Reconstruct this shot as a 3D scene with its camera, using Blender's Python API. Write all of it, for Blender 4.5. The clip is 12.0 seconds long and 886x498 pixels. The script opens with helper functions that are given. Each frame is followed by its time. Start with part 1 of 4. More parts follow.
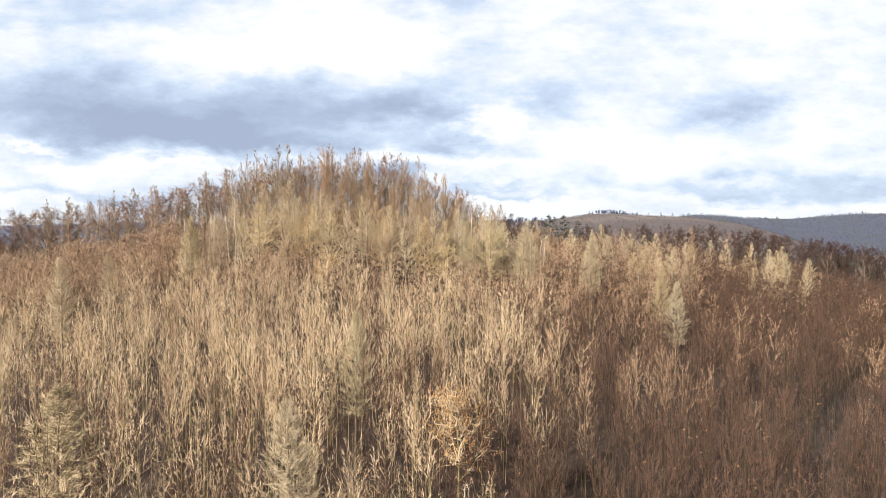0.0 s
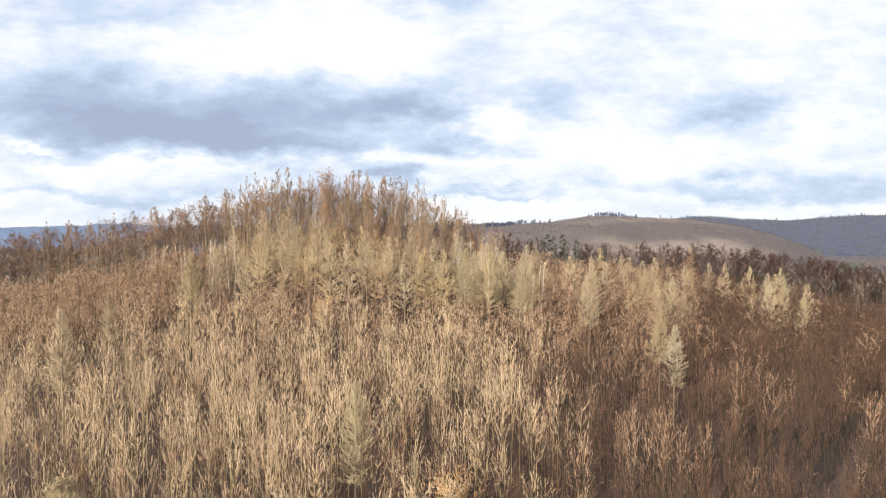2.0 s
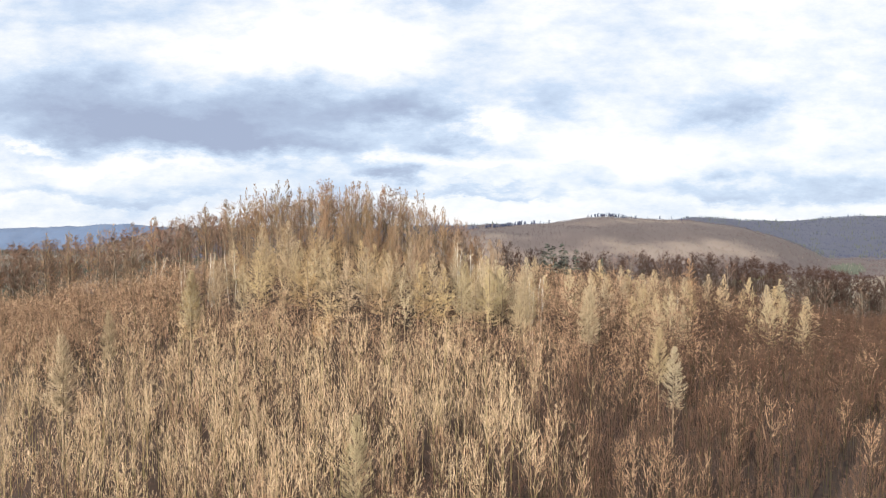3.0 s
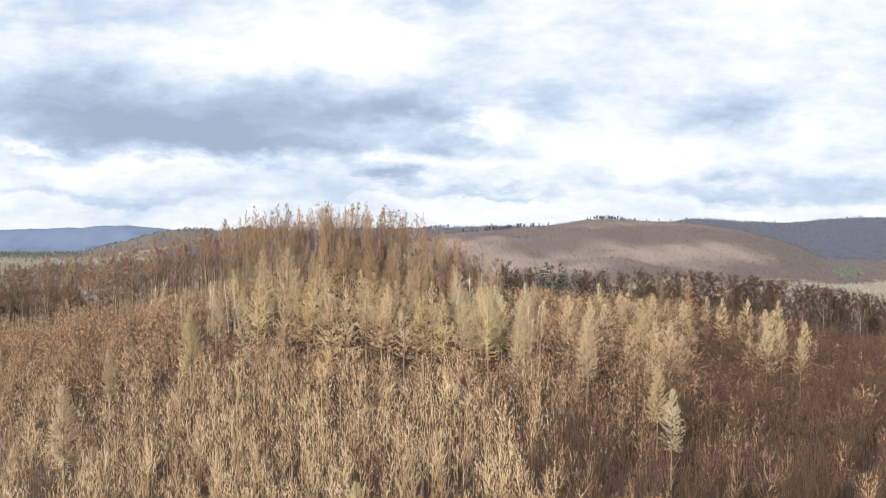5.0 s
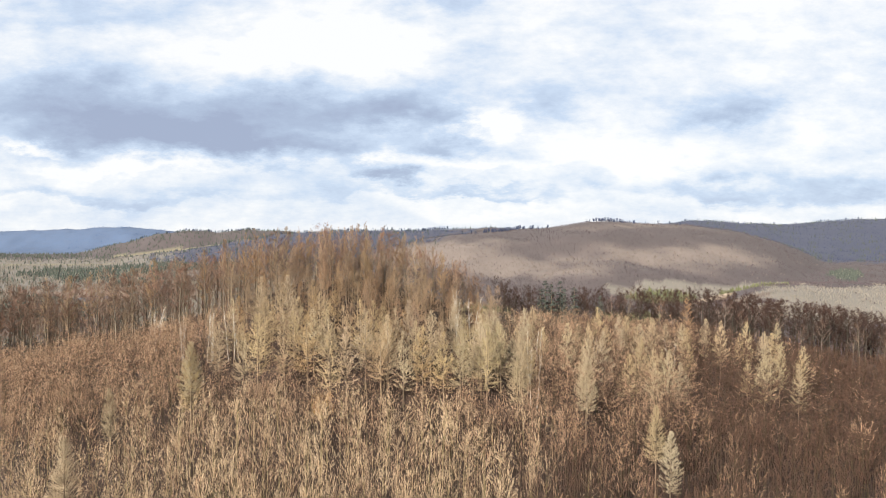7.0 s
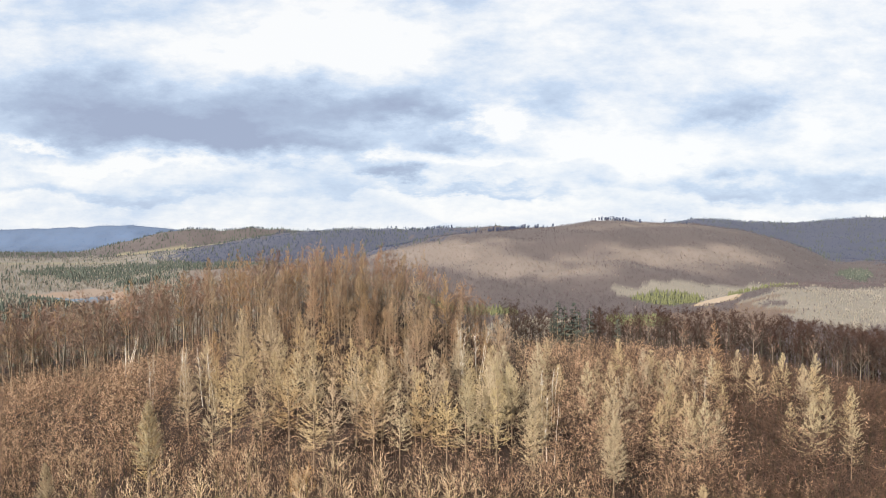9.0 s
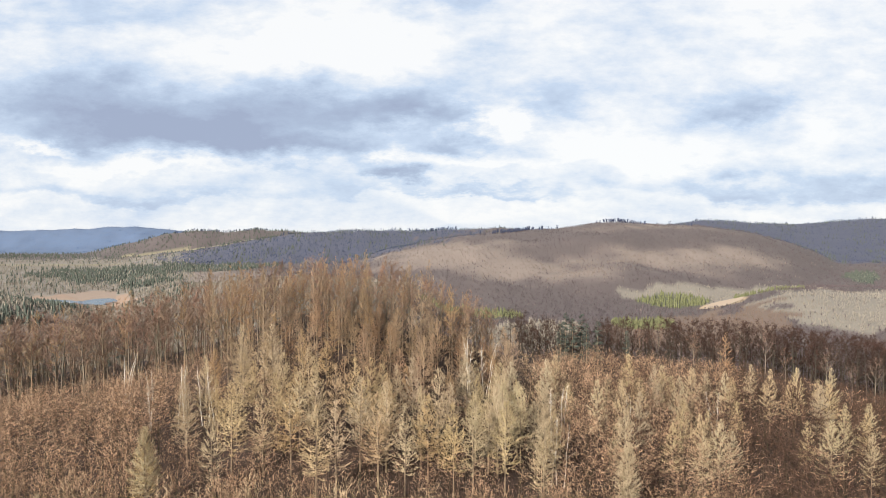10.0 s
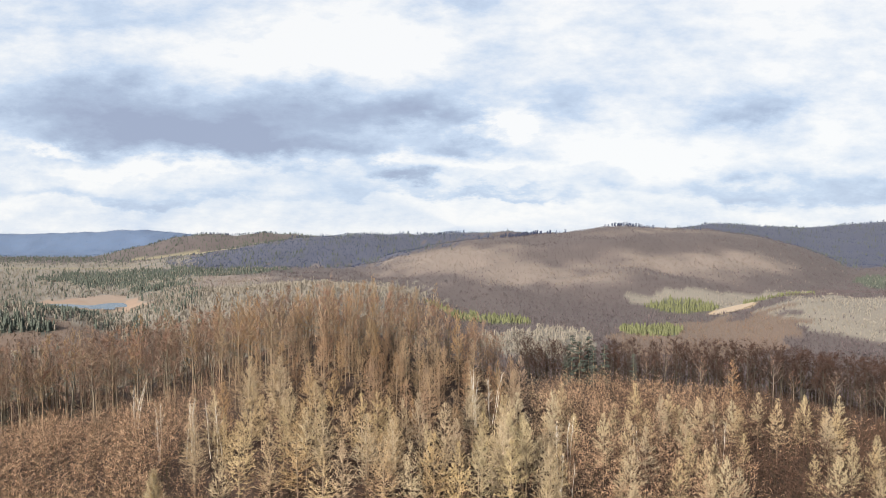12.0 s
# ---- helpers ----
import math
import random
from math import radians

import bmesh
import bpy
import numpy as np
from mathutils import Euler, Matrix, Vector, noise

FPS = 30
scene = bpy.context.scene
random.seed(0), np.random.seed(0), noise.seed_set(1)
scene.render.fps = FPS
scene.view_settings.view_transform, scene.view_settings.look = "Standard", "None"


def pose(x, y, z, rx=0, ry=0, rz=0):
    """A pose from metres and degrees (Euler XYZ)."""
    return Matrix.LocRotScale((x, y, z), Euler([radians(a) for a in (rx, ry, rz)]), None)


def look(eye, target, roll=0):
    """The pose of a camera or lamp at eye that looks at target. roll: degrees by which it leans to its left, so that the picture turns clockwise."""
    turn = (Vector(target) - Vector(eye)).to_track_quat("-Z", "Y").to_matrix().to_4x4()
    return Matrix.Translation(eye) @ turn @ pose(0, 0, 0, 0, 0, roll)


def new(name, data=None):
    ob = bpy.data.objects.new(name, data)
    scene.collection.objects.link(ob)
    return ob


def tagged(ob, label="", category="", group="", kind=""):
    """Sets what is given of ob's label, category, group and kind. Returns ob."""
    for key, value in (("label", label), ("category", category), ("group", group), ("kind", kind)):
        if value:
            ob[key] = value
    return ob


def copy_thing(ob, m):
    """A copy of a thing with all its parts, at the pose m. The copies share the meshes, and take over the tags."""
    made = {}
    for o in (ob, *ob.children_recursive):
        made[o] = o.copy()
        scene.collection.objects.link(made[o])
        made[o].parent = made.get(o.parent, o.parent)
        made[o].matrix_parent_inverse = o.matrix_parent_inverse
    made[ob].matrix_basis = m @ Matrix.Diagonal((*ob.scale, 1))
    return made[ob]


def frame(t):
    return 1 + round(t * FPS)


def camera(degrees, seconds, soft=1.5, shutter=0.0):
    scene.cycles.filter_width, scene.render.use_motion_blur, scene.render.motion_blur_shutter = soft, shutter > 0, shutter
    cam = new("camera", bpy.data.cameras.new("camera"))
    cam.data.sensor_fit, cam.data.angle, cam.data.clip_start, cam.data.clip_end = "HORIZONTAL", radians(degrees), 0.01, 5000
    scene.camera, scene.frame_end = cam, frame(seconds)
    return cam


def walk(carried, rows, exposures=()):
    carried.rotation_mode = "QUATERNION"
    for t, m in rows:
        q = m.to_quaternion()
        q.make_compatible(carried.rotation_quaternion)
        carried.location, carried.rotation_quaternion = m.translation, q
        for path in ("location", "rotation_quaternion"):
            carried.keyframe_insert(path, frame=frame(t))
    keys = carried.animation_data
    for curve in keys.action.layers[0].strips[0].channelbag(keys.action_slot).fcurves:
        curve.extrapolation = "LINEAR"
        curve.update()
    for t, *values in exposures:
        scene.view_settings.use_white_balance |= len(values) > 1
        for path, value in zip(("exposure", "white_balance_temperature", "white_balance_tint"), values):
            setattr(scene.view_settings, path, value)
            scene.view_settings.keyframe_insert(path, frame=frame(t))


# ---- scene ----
cam = camera(67.2, 12.0, soft=0.8)
EYE = 24.0
ROWS = [(t, 0.0, -0.07 * t, 3.1 * t, -0.031 * t, -2.23 + 0.025 * t, 0.0) for t in (0.0, 1.0, 2.0, 3.0, 4.0, 5.0, 6.0, 7.0, 7.2)]
ROWS += [
    (8.0, 0.25, 6.6, 24.7, -0.06, -2.18, 0.0),
    (8.8, 0.35, 15.7, 27.1, 0.09, -2.28, 0.0),
    (9.0, 0.30, 18.0, 27.7, 0.15, -2.28, 0.0),
    (9.5, 0.05, 21.0, 29.05, 0.32, -2.23, 0.0),
    (10.0, -0.14, 21.8, 30.35, 0.50, -2.19, 0.0),
    (10.5, -0.22, 21.9, 31.8, 0.67, -2.14, 0.0),
    (11.0, -0.15, 21.8, 33.4, 0.84, -2.09, 0.0),
    (11.5, 0.0, 21.65, 34.97, 1.02, -2.04, 0.0),
    (12.0, 0.22, 21.4, 36.6, 1.19, -1.99, 0.0),
]
walk(cam, [(t, pose(x, y, EYE + z, 90 + pitch, roll, yaw)) for t, x, y, z, yaw, pitch, roll in ROWS], exposures=[(0.0, 1.42), (3.0, 1.39), (7.2, 1.33), (12.0, 1.27)])

# ---- sky and sun ----
SUN_FROM = Vector((-0.52, -0.70, 0.48)).normalized()
sun = new("sun", bpy.data.lights.new("sun", "SUN"))
sun.data.energy, sun.data.angle, sun.data.color = 5.0, radians(0.6), (1.0, 0.935, 0.83)
sun.matrix_world = look((0, 0, 400), Vector((0, 0, 400)) - SUN_FROM)


class Nodes:
    """Small helper for node trees: values and sockets mixed freely."""

    def __init__(self, tree):
        self.tree = tree

    def add(self, kind, operation=""):
        n = self.tree.nodes.new(kind)
        if operation:
            n.operation = operation
        return n

    def put(self, value, socket):
        if isinstance(value, bpy.types.NodeSocket):
            self.tree.links.new(value, socket)
        else:
            socket.default_value = value

    def math(self, op, a, b=0.0, c=0.0):
        n = self.add("ShaderNodeMath", operation=op)
        for i, value in enumerate((a, b, c)):
            self.put(value, n.inputs[i])
        return n.outputs[0]

    def vec(self, op, a, b):
        n = self.add("ShaderNodeVectorMath", operation=op)
        self.put(a, n.inputs[0]), self.put(b, n.inputs[1])
        return n.outputs[0]

    def xyz(self, x, y, z):
        n = self.add("ShaderNodeCombineXYZ")
        for i, value in enumerate((x, y, z)):
            self.put(value, n.inputs[i])
        return n.outputs[0]

    def noise(self, vector, scale, detail=4.0, rough=0.55, colour=False):
        n = self.add("ShaderNodeTexNoise")
        self.put(vector, n.inputs["Vector"])
        n.inputs["Scale"].default_value, n.inputs["Detail"].default_value, n.inputs["Roughness"].default_value = scale, detail, rough
        return n.outputs["Color" if colour else "Fac"]

    def ramp(self, fac, stops):
        n = self.add("ShaderNodeValToRGB")
        self.put(fac, n.inputs[0])
        e = n.color_ramp.elements
        while len(e) < len(stops):
            e.new(0.5)
        for el, (at, col) in zip(e, stops):
            el.position, el.color = at, (*col, 1.0)
        return n.outputs[0]

    def mix(self, fac, a, b, blend="MIX"):
        n = self.add("ShaderNodeMix")
        n.data_type, n.blend_type = "RGBA", blend
        self.put(fac, n.inputs[0])
        for value, i in ((a, 6), (b, 7)):
            self.put(value if isinstance(value, bpy.types.NodeSocket) else (*value, 1.0), n.inputs[i])
        return n.outputs[2]


# cloud masses in the sky ahead: place across, height, half width, half height, how grey (minus: bright)
CLOUDS = (
    (-0.404, 0.131, 0.205, 0.034, 0.60), (-0.573, 0.180, 0.169, 0.040, 0.48), (-0.262, 0.111, 0.116, 0.021, 0.50), (-0.235, 0.180, 0.133, 0.036, 0.42),
    (-0.075, 0.162, 0.107, 0.028, 0.55), (-0.537, 0.313, 0.142, 0.040, 0.34), (0.001, 0.322, 0.062, 0.044, 0.35), (0.001, 0.115, 0.062, 0.021, 0.50),
    (-0.093, 0.067, 0.044, 0.013, 0.50), (0.157, 0.180, 0.080, 0.040, 0.34), (0.441, 0.162, 0.085, 0.034, 0.52), (0.406, 0.052, 0.098, 0.018, 0.42),
    (0.593, 0.046, 0.116, 0.020, 0.38), (-0.484, 0.045, 0.231, 0.012, 0.30), (0.032, 0.049, 0.160, 0.009, 0.36), (0.069, 0.153, 0.040, 0.036, -0.55),
    (-0.199, 0.260, 0.151, 0.053, -0.40), (0.281, 0.100, 0.107, 0.031, -0.35), (-0.617, 0.118, 0.080, 0.012, -0.50),
    (-0.36, 0.118, 0.30, 0.075, 0.30), (-0.20, 0.088, 0.15, 0.020, 0.30), (-0.50, 0.165, 0.20, 0.08, 0.20), (0.02, 0.20, 0.12, 0.05, 0.20), (-0.10, 0.098, 0.035, 0.014, -0.45), (-0.075, 0.062, 0.03, 0.012, 0.3),
    (-0.30, 0.148, 0.26, 0.020, 0.22), (-0.40, 0.083, 0.24, 0.014, -0.32), (0.05, 0.085, 0.10, 0.012, -0.25),
)
world = bpy.data.worlds.new("sky")
scene.world = world
world.use_nodes = True
world.node_tree.nodes.clear()
k = Nodes(world.node_tree)
way = k.add("ShaderNodeTexCoord").outputs["Generated"]
parts_xyz = k.add("ShaderNodeSeparateXYZ")
k.put(way, parts_xyz.inputs[0])
ahead = k.math("MAXIMUM", parts_xyz.outputs[1], 0.12)
u0 = k.math("DIVIDE", parts_xyz.outputs[0], ahead)
v0 = k.math("DIVIDE", parts_xyz.outputs[2], ahead)
flat = k.xyz(u0, k.math("MULTIPLY", v0, 2.2), 0.0)
warp = k.vec("SUBTRACT", k.noise(flat, 6.0, 6.0, 0.62, True), (0.5, 0.5, 0.5))
warp_xyz = k.add("ShaderNodeSeparateXYZ")
k.put(warp, warp_xyz.inputs[0])
u1 = k.math("MULTIPLY_ADD", warp_xyz.outputs[0], 0.30, u0)
v1 = k.math("MULTIPLY_ADD", warp_xyz.outputs[1], 0.12, v0)
grey = k.math("MULTIPLY_ADD", k.noise(flat, 5.0, 9.0, 0.66), 1.15, -0.56)
grey = k.math("MULTIPLY_ADD", k.noise(flat, 14.0, 8.0, 0.6), 0.55, k.math("SUBTRACT", grey, 0.17))
for cu, cv, cw, ch, amount in CLOUDS:
    a = k.math("DIVIDE", k.math("SUBTRACT", u1, cu), cw)
    b = k.math("DIVIDE", k.math("SUBTRACT", v1, cv), ch)
    b = k.math("MULTIPLY", b, k.math("MULTIPLY_ADD", k.math("LESS_THAN", b, 0.0), 0.9, 1.0))
    fall = k.math("EXPONENT", k.math("MULTIPLY", k.math("ADD", k.math("MULTIPLY", a, a), k.math("MULTIPLY", b, b)), -1.0))
    grey = k.math("MULTIPLY_ADD", fall, amount, grey)
cloud = k.ramp(grey, [(0.0, (1.04, 1.05, 1.06)), (0.14, (0.90, 0.95, 1.02)), (0.38, (0.65, 0.77, 0.95)), (0.68, (0.49, 0.59, 0.77)), (1.0, (0.40, 0.47, 0.64))])
nishita = k.add("ShaderNodeTexSky")
nishita.sky_type, nishita.sun_disc = "NISHITA", False
nishita.sun_elevation, nishita.sun_rotation = math.asin(SUN_FROM.z), math.atan2(SUN_FROM.x, SUN_FROM.y) % math.tau
nishita.altitude = 400
blue = k.vec("MULTIPLY", nishita.outputs[0], (0.1, 0.1, 0.1))
back = k.add("ShaderNodeBackground")
# clouds fill the sky ahead; behind and overhead it breaks up, where the sun comes through
broken = k.math("MULTIPLY_ADD", k.noise(way, 2.6, 5.0), 1.6, -0.45)
front = k.math("MULTIPLY_ADD", parts_xyz.outputs[1], 2.6, k.math("MULTIPLY", parts_xyz.outputs[2], -1.0))
cover = k.math("MINIMUM", k.math("MAXIMUM", k.math("ADD", broken, front), 0.12), 0.95)
k.put(k.mix(cover, blue, cloud), back.inputs[0])
back.inputs[1].default_value = 0.39
k.tree.links.new(back.outputs[0], k.add("ShaderNodeOutputWorld").inputs[0])


# ---- materials ----
def material(name, low, high, rough=0.85, patch=6.0, spread=0.35, bump=0.0, tint=None, island=True, each=0.0):
    """A rough natural surface: random between low and high piece by piece, shifted by large patches towards tint."""
    m = bpy.data.materials.new(name)
    m.use_nodes = True
    n = Nodes(m.node_tree)
    shader = m.node_tree.nodes["Principled BSDF"]
    shader.inputs["Roughness"].default_value = rough
    shader.inputs["Specular IOR Level"].default_value = 0.2
    where = n.add("ShaderNodeNewGeometry")
    fac = where.outputs["Random Per Island"] if island else n.noise(where.outputs["Position"], 3.0, 6.0)
    col = n.mix(fac, low, high)
    if tint:
        big = n.math("SUBTRACT", n.noise(where.outputs["Position"], 1.0 / patch, 3.0), 0.5)
        big = n.math("MULTIPLY_ADD", big, 2.6, 0.5)
        col = n.mix(n.math("MULTIPLY", n.math("MINIMUM", n.math("MAXIMUM", big, 0.0), 1.0), spread * 2), col, tint)
    if each:
        chance = n.add("ShaderNodeObjectInfo").outputs["Random"]
        shift = n.add("ShaderNodeHueSaturation")
        n.put(n.math("MULTIPLY_ADD", chance, 2 * each, 1 - each), shift.inputs["Value"])
        n.put(n.math("MULTIPLY_ADD", n.math("FRACT", n.math("MULTIPLY", chance, 7.31)), 0.014, 0.493), shift.inputs["Hue"])
        n.put(n.math("MULTIPLY_ADD", n.math("FRACT", n.math("MULTIPLY", chance, 13.7)), 0.3, 0.85), shift.inputs["Saturation"])
        n.put(col, shift.inputs["Color"])
        col = shift.outputs[0]
    n.put(col, shader.inputs["Base Color"])
    if bump:
        b = n.add("ShaderNodeBump")
        b.inputs["Strength"].default_value = bump
        n.put(n.noise(where.outputs["Position"], 6.0, 6.0), b.inputs["Height"])
        n.put(b.outputs[0], shader.inputs["Normal"])
    return m


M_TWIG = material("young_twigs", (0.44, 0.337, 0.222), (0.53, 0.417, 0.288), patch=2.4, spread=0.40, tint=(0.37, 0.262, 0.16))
# reddish twigs, toned far down so the colour carries a cloud's shade
M_TWIG_SHADED = material("shade_toned_red_twigs", (0.022, 0.012, 0.008), (0.042, 0.024, 0.016), patch=2.6, spread=0.4, tint=(0.04, 0.018, 0.011))
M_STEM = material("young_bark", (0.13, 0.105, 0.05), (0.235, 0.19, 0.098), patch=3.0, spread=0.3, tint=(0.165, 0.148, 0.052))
# tips and stems of the same trees, cloud shade painted in alike
M_TIP_SHADED = material("shade_toned_red_tips", (0.055, 0.033, 0.022), (0.10, 0.062, 0.044), patch=2.6, spread=0.4, tint=(0.085, 0.044, 0.029))
M_STEM_DARK = material("dark_young_bark", (0.018, 0.015, 0.008), (0.055, 0.044, 0.025), patch=4.0, spread=0.25, tint=(0.048, 0.046, 0.018))
M_LEAF = material("dry_leaves", (0.30, 0.15, 0.05), (0.52, 0.34, 0.17), patch=5.0, spread=0.2, tint=(0.36, 0.17, 0.06))
M_OAK_LEAF = material("oak_leaves", (0.19, 0.105, 0.04), (0.32, 0.195, 0.085), patch=5.0, spread=0.2, tint=(0.24, 0.12, 0.045))
M_LARCH = material("larch_twigs", (0.325, 0.247, 0.148), (0.365, 0.285, 0.178), patch=6.0, spread=0.3, tint=(0.30, 0.212, 0.122), each=0.16)
M_LARCH_PALE = material("pale_larch_twigs", (0.315, 0.248, 0.155), (0.355, 0.287, 0.185), patch=6.0, spread=0.25, tint=(0.28, 0.21, 0.125), each=0.14)
M_LARCH_OLD = material("old_larch_twigs", (0.205, 0.140, 0.086), (0.25, 0.178, 0.113), patch=14.0, spread=0.3, tint=(0.20, 0.122, 0.075), each=0.22)
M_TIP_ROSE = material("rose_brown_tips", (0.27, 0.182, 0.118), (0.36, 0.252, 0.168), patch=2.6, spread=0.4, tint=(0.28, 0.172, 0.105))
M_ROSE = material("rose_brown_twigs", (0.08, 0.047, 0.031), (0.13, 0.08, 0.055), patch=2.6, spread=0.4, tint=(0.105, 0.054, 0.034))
M_BARK = material("larch_bark", (0.12, 0.088, 0.056), (0.22, 0.168, 0.115), patch=2.0, spread=0.3, tint=(0.16, 0.12, 0.085))
M_BEECH_BARK = material("beech_bark", (0.075, 0.06, 0.046), (0.17, 0.14, 0.112), patch=3.0, spread=0.3, tint=(0.13, 0.115, 0.075), each=0.30)
M_BEECH = material("beech_twigs", (0.125, 0.082, 0.060), (0.175, 0.12, 0.09), patch=12.0, spread=0.35, tint=(0.15, 0.078, 0.053), each=0.25)
M_BIRCH = material("birch_bark", (0.40, 0.37, 0.33), (0.58, 0.55, 0.50), patch=1.0, spread=0.15, tint=(0.2, 0.18, 0.16))
M_SPRUCE = material("spruce_needles", (0.034, 0.044, 0.038), (0.068, 0.08, 0.066), patch=20.0, spread=0.35, tint=(0.075, 0.08, 0.062))
M_GREEN = material("young_spruce_needles", (0.075, 0.083, 0.036), (0.125, 0.13, 0.062), patch=20.0, spread=0.3, tint=(0.10, 0.098, 0.055))
M_FARWOOD = material("far_bare_wood", (0.068, 0.053, 0.056), (0.098, 0.077, 0.076), patch=260.0, spread=0.35, tint=(0.058, 0.047, 0.055))
M_FARPALE = material("far_pale_wood", (0.16, 0.142, 0.118), (0.25, 0.222, 0.185), patch=60.0, spread=0.4, tint=(0.18, 0.155, 0.128))
# paler copy of the bare wood for the painted sun patches
M_FARSUN = material("far_tan_wood", (0.142, 0.114, 0.100), (0.18, 0.147, 0.13), patch=120.0, spread=0.3, tint=(0.15, 0.115, 0.098))
M_FARRED = material("far_red_wood", (0.12, 0.076, 0.056), (0.17, 0.115, 0.085), patch=60.0, spread=0.4, tint=(0.12, 0.095, 0.075))
# wood in the dip: cloud shade put into twig and bark colours
M_DIP_SHADE_TWIG = material("dip_shade_twigs", (0.022, 0.013, 0.010), (0.048, 0.03, 0.023), patch=12.0, spread=0.3, tint=(0.045, 0.02, 0.014))
M_DIP_SHADE_BARK = material("dip_shade_bark", (0.022, 0.017, 0.014), (0.05, 0.04, 0.033), patch=3.0, spread=0.3, tint=(0.06, 0.055, 0.04))
# branches and low twigs: redder, and darker to paint shade inside the crowns
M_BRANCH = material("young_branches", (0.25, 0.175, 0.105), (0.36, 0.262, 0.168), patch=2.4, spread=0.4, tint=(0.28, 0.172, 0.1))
# cloud shade and distance haze put into the wood's colour
M_FARSHADE = material("far_dark_wood", (0.029, 0.037, 0.070), (0.043, 0.053, 0.094), patch=200.0, spread=0.3, tint=(0.027, 0.036, 0.076))
# blue haze of the distance put into the wood's colour
M_FARHAZE = material("far_blue_wood", (0.052, 0.088, 0.165), (0.078, 0.12, 0.21), patch=200.0, spread=0.35, tint=(0.046, 0.078, 0.155))


def ground_material():
    m = bpy.data.materials.new("forest_floor")
    m.use_nodes = True
    n = Nodes(m.node_tree)
    shader = m.node_tree.nodes["Principled BSDF"]
    shader.inputs["Roughness"].default_value = 0.95
    where = n.add("ShaderNodeNewGeometry").outputs["Position"]
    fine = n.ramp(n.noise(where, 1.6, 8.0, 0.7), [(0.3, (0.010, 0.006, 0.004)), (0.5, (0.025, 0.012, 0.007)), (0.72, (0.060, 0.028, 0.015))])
    cover = n.add("ShaderNodeAttribute")
    cover.attribute_name = "land_cover"
    wide = n.mix(n.noise(where, 0.02, 6.0, 0.7), cover.outputs["Color"], (0.06, 0.05, 0.045))
    wide = n.mix(0.6, wide, cover.outputs["Color"])
    split = n.add("ShaderNodeSeparateXYZ")
    n.put(where, split.inputs[0])
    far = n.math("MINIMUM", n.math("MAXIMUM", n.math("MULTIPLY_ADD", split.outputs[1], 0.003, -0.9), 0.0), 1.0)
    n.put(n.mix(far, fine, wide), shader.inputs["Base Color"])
    b = n.add("ShaderNodeBump")
    b.inputs["Strength"].default_value = 0.6
    n.put(n.noise(where, 2.0, 8.0), b.inputs["Height"])
    n.put(b.outputs[0], shader.inputs["Normal"])
    return m


M_GROUND = ground_material()


def plain_material(name, colour, rough, metal=0.0, bump_scale=0.0, bump=0.0):
    m = bpy.data.materials.new(name)
    m.use_nodes = True
    n = Nodes(m.node_tree)
    shader = m.node_tree.nodes["Principled BSDF"]
    shader.inputs["Roughness"].default_value, shader.inputs["Metallic"].default_value = rough, metal
    where = n.add("ShaderNodeNewGeometry").outputs["Position"]
    dark = tuple(c * 0.72 for c in colour)
    n.put(n.mix(n.noise(where, 0.05 if not bump_scale else bump_scale, 6.0), dark, colour), shader.inputs["Base Color"])
    if bump:
        b = n.add("ShaderNodeBump")
        b.inputs["Strength"].default_value = bump
        n.put(n.noise(where, bump_scale, 4.0), b.inputs["Height"])
        n.put(b.outputs[0], shader.inputs["Normal"])
    return m


M_WATER = plain_material("lake_water", (0.07, 0.10, 0.12), 0.25, 0.0, 0.3, 0.05)
M_SHORE = plain_material("dry_lake_shore", (0.235, 0.175, 0.135), 0.95)
M_SAND = plain_material("bare_sandy_soil", (0.34, 0.265, 0.195), 0.95)


# ---- land ----
def smooth(a, b, x):
    s = np.clip((x - a) / (b - a), 0, 1)
    return s * s * (3 - 2 * s)


def ripple(x, y, size, seed):
    """Cheap rolling unevenness between -1 and 1."""
    rs = np.random.RandomState(seed)
    total = np.zeros_like(np.asarray(x, float))
    for i in range(7):
        a, p, f = rs.rand() * 6.283, rs.rand() * 6.283, (0.6 + 1.3 * rs.rand()) / size
        total = total + np.sin((x * math.cos(a) + y * math.sin(a)) * f * 6.283 + p)
    return total / 3.5


FLOOR = -126.0
TAN = 1239.0
# far ridges: distance of the crest, length of the front slope, then the crest line (bearing, rise) as across:up in thousandths
RIDGES = (
    (2500, 1150, "-195:-66 -130:-48 -65:-31 0:-19 64:-11 160:-5 209:2 250:6 290:2 370:-1 435:-9 500:-25 548:-44 588:-64 640:-90"),
    (1230, 420, "-520:-150 -470:-126 -404:-102 -340:-92 -267:-84 -195:-80 -130:-84 -65:-100 0:-130"),
    (3300, 1250, "-720:-70 -614:-64 -485:-50 -380:-38 -307:-25 -243:-15 -162:-10 -41:-9 80:-5 160:-9 260:-40"),
    (3900, 650, "-640:-50 -566:-48 -485:-30 -428:-15 -380:-9 -332:-11 -291:-7 -227:-11 -162:-15 -60:-30"),
    (4650, 500, "-900:-12 -646:-9 -566:-7 -493:-3 -437:-5 -380:-12 -283:-20 -160:-30"),
    (4250, 1700, "260:-20 306:-4 370:6 403:6 451:2 524:0 580:5 619:8 730:9 970:2"),
    (1330, 420, "200:-175 260:-158 322:-140 403:-122 484:-99 548:-94 620:-98 810:-102"),
    (980, 330, "-900:-110 -646:-112 -566:-122 -517:-136 -440:-165"),
)


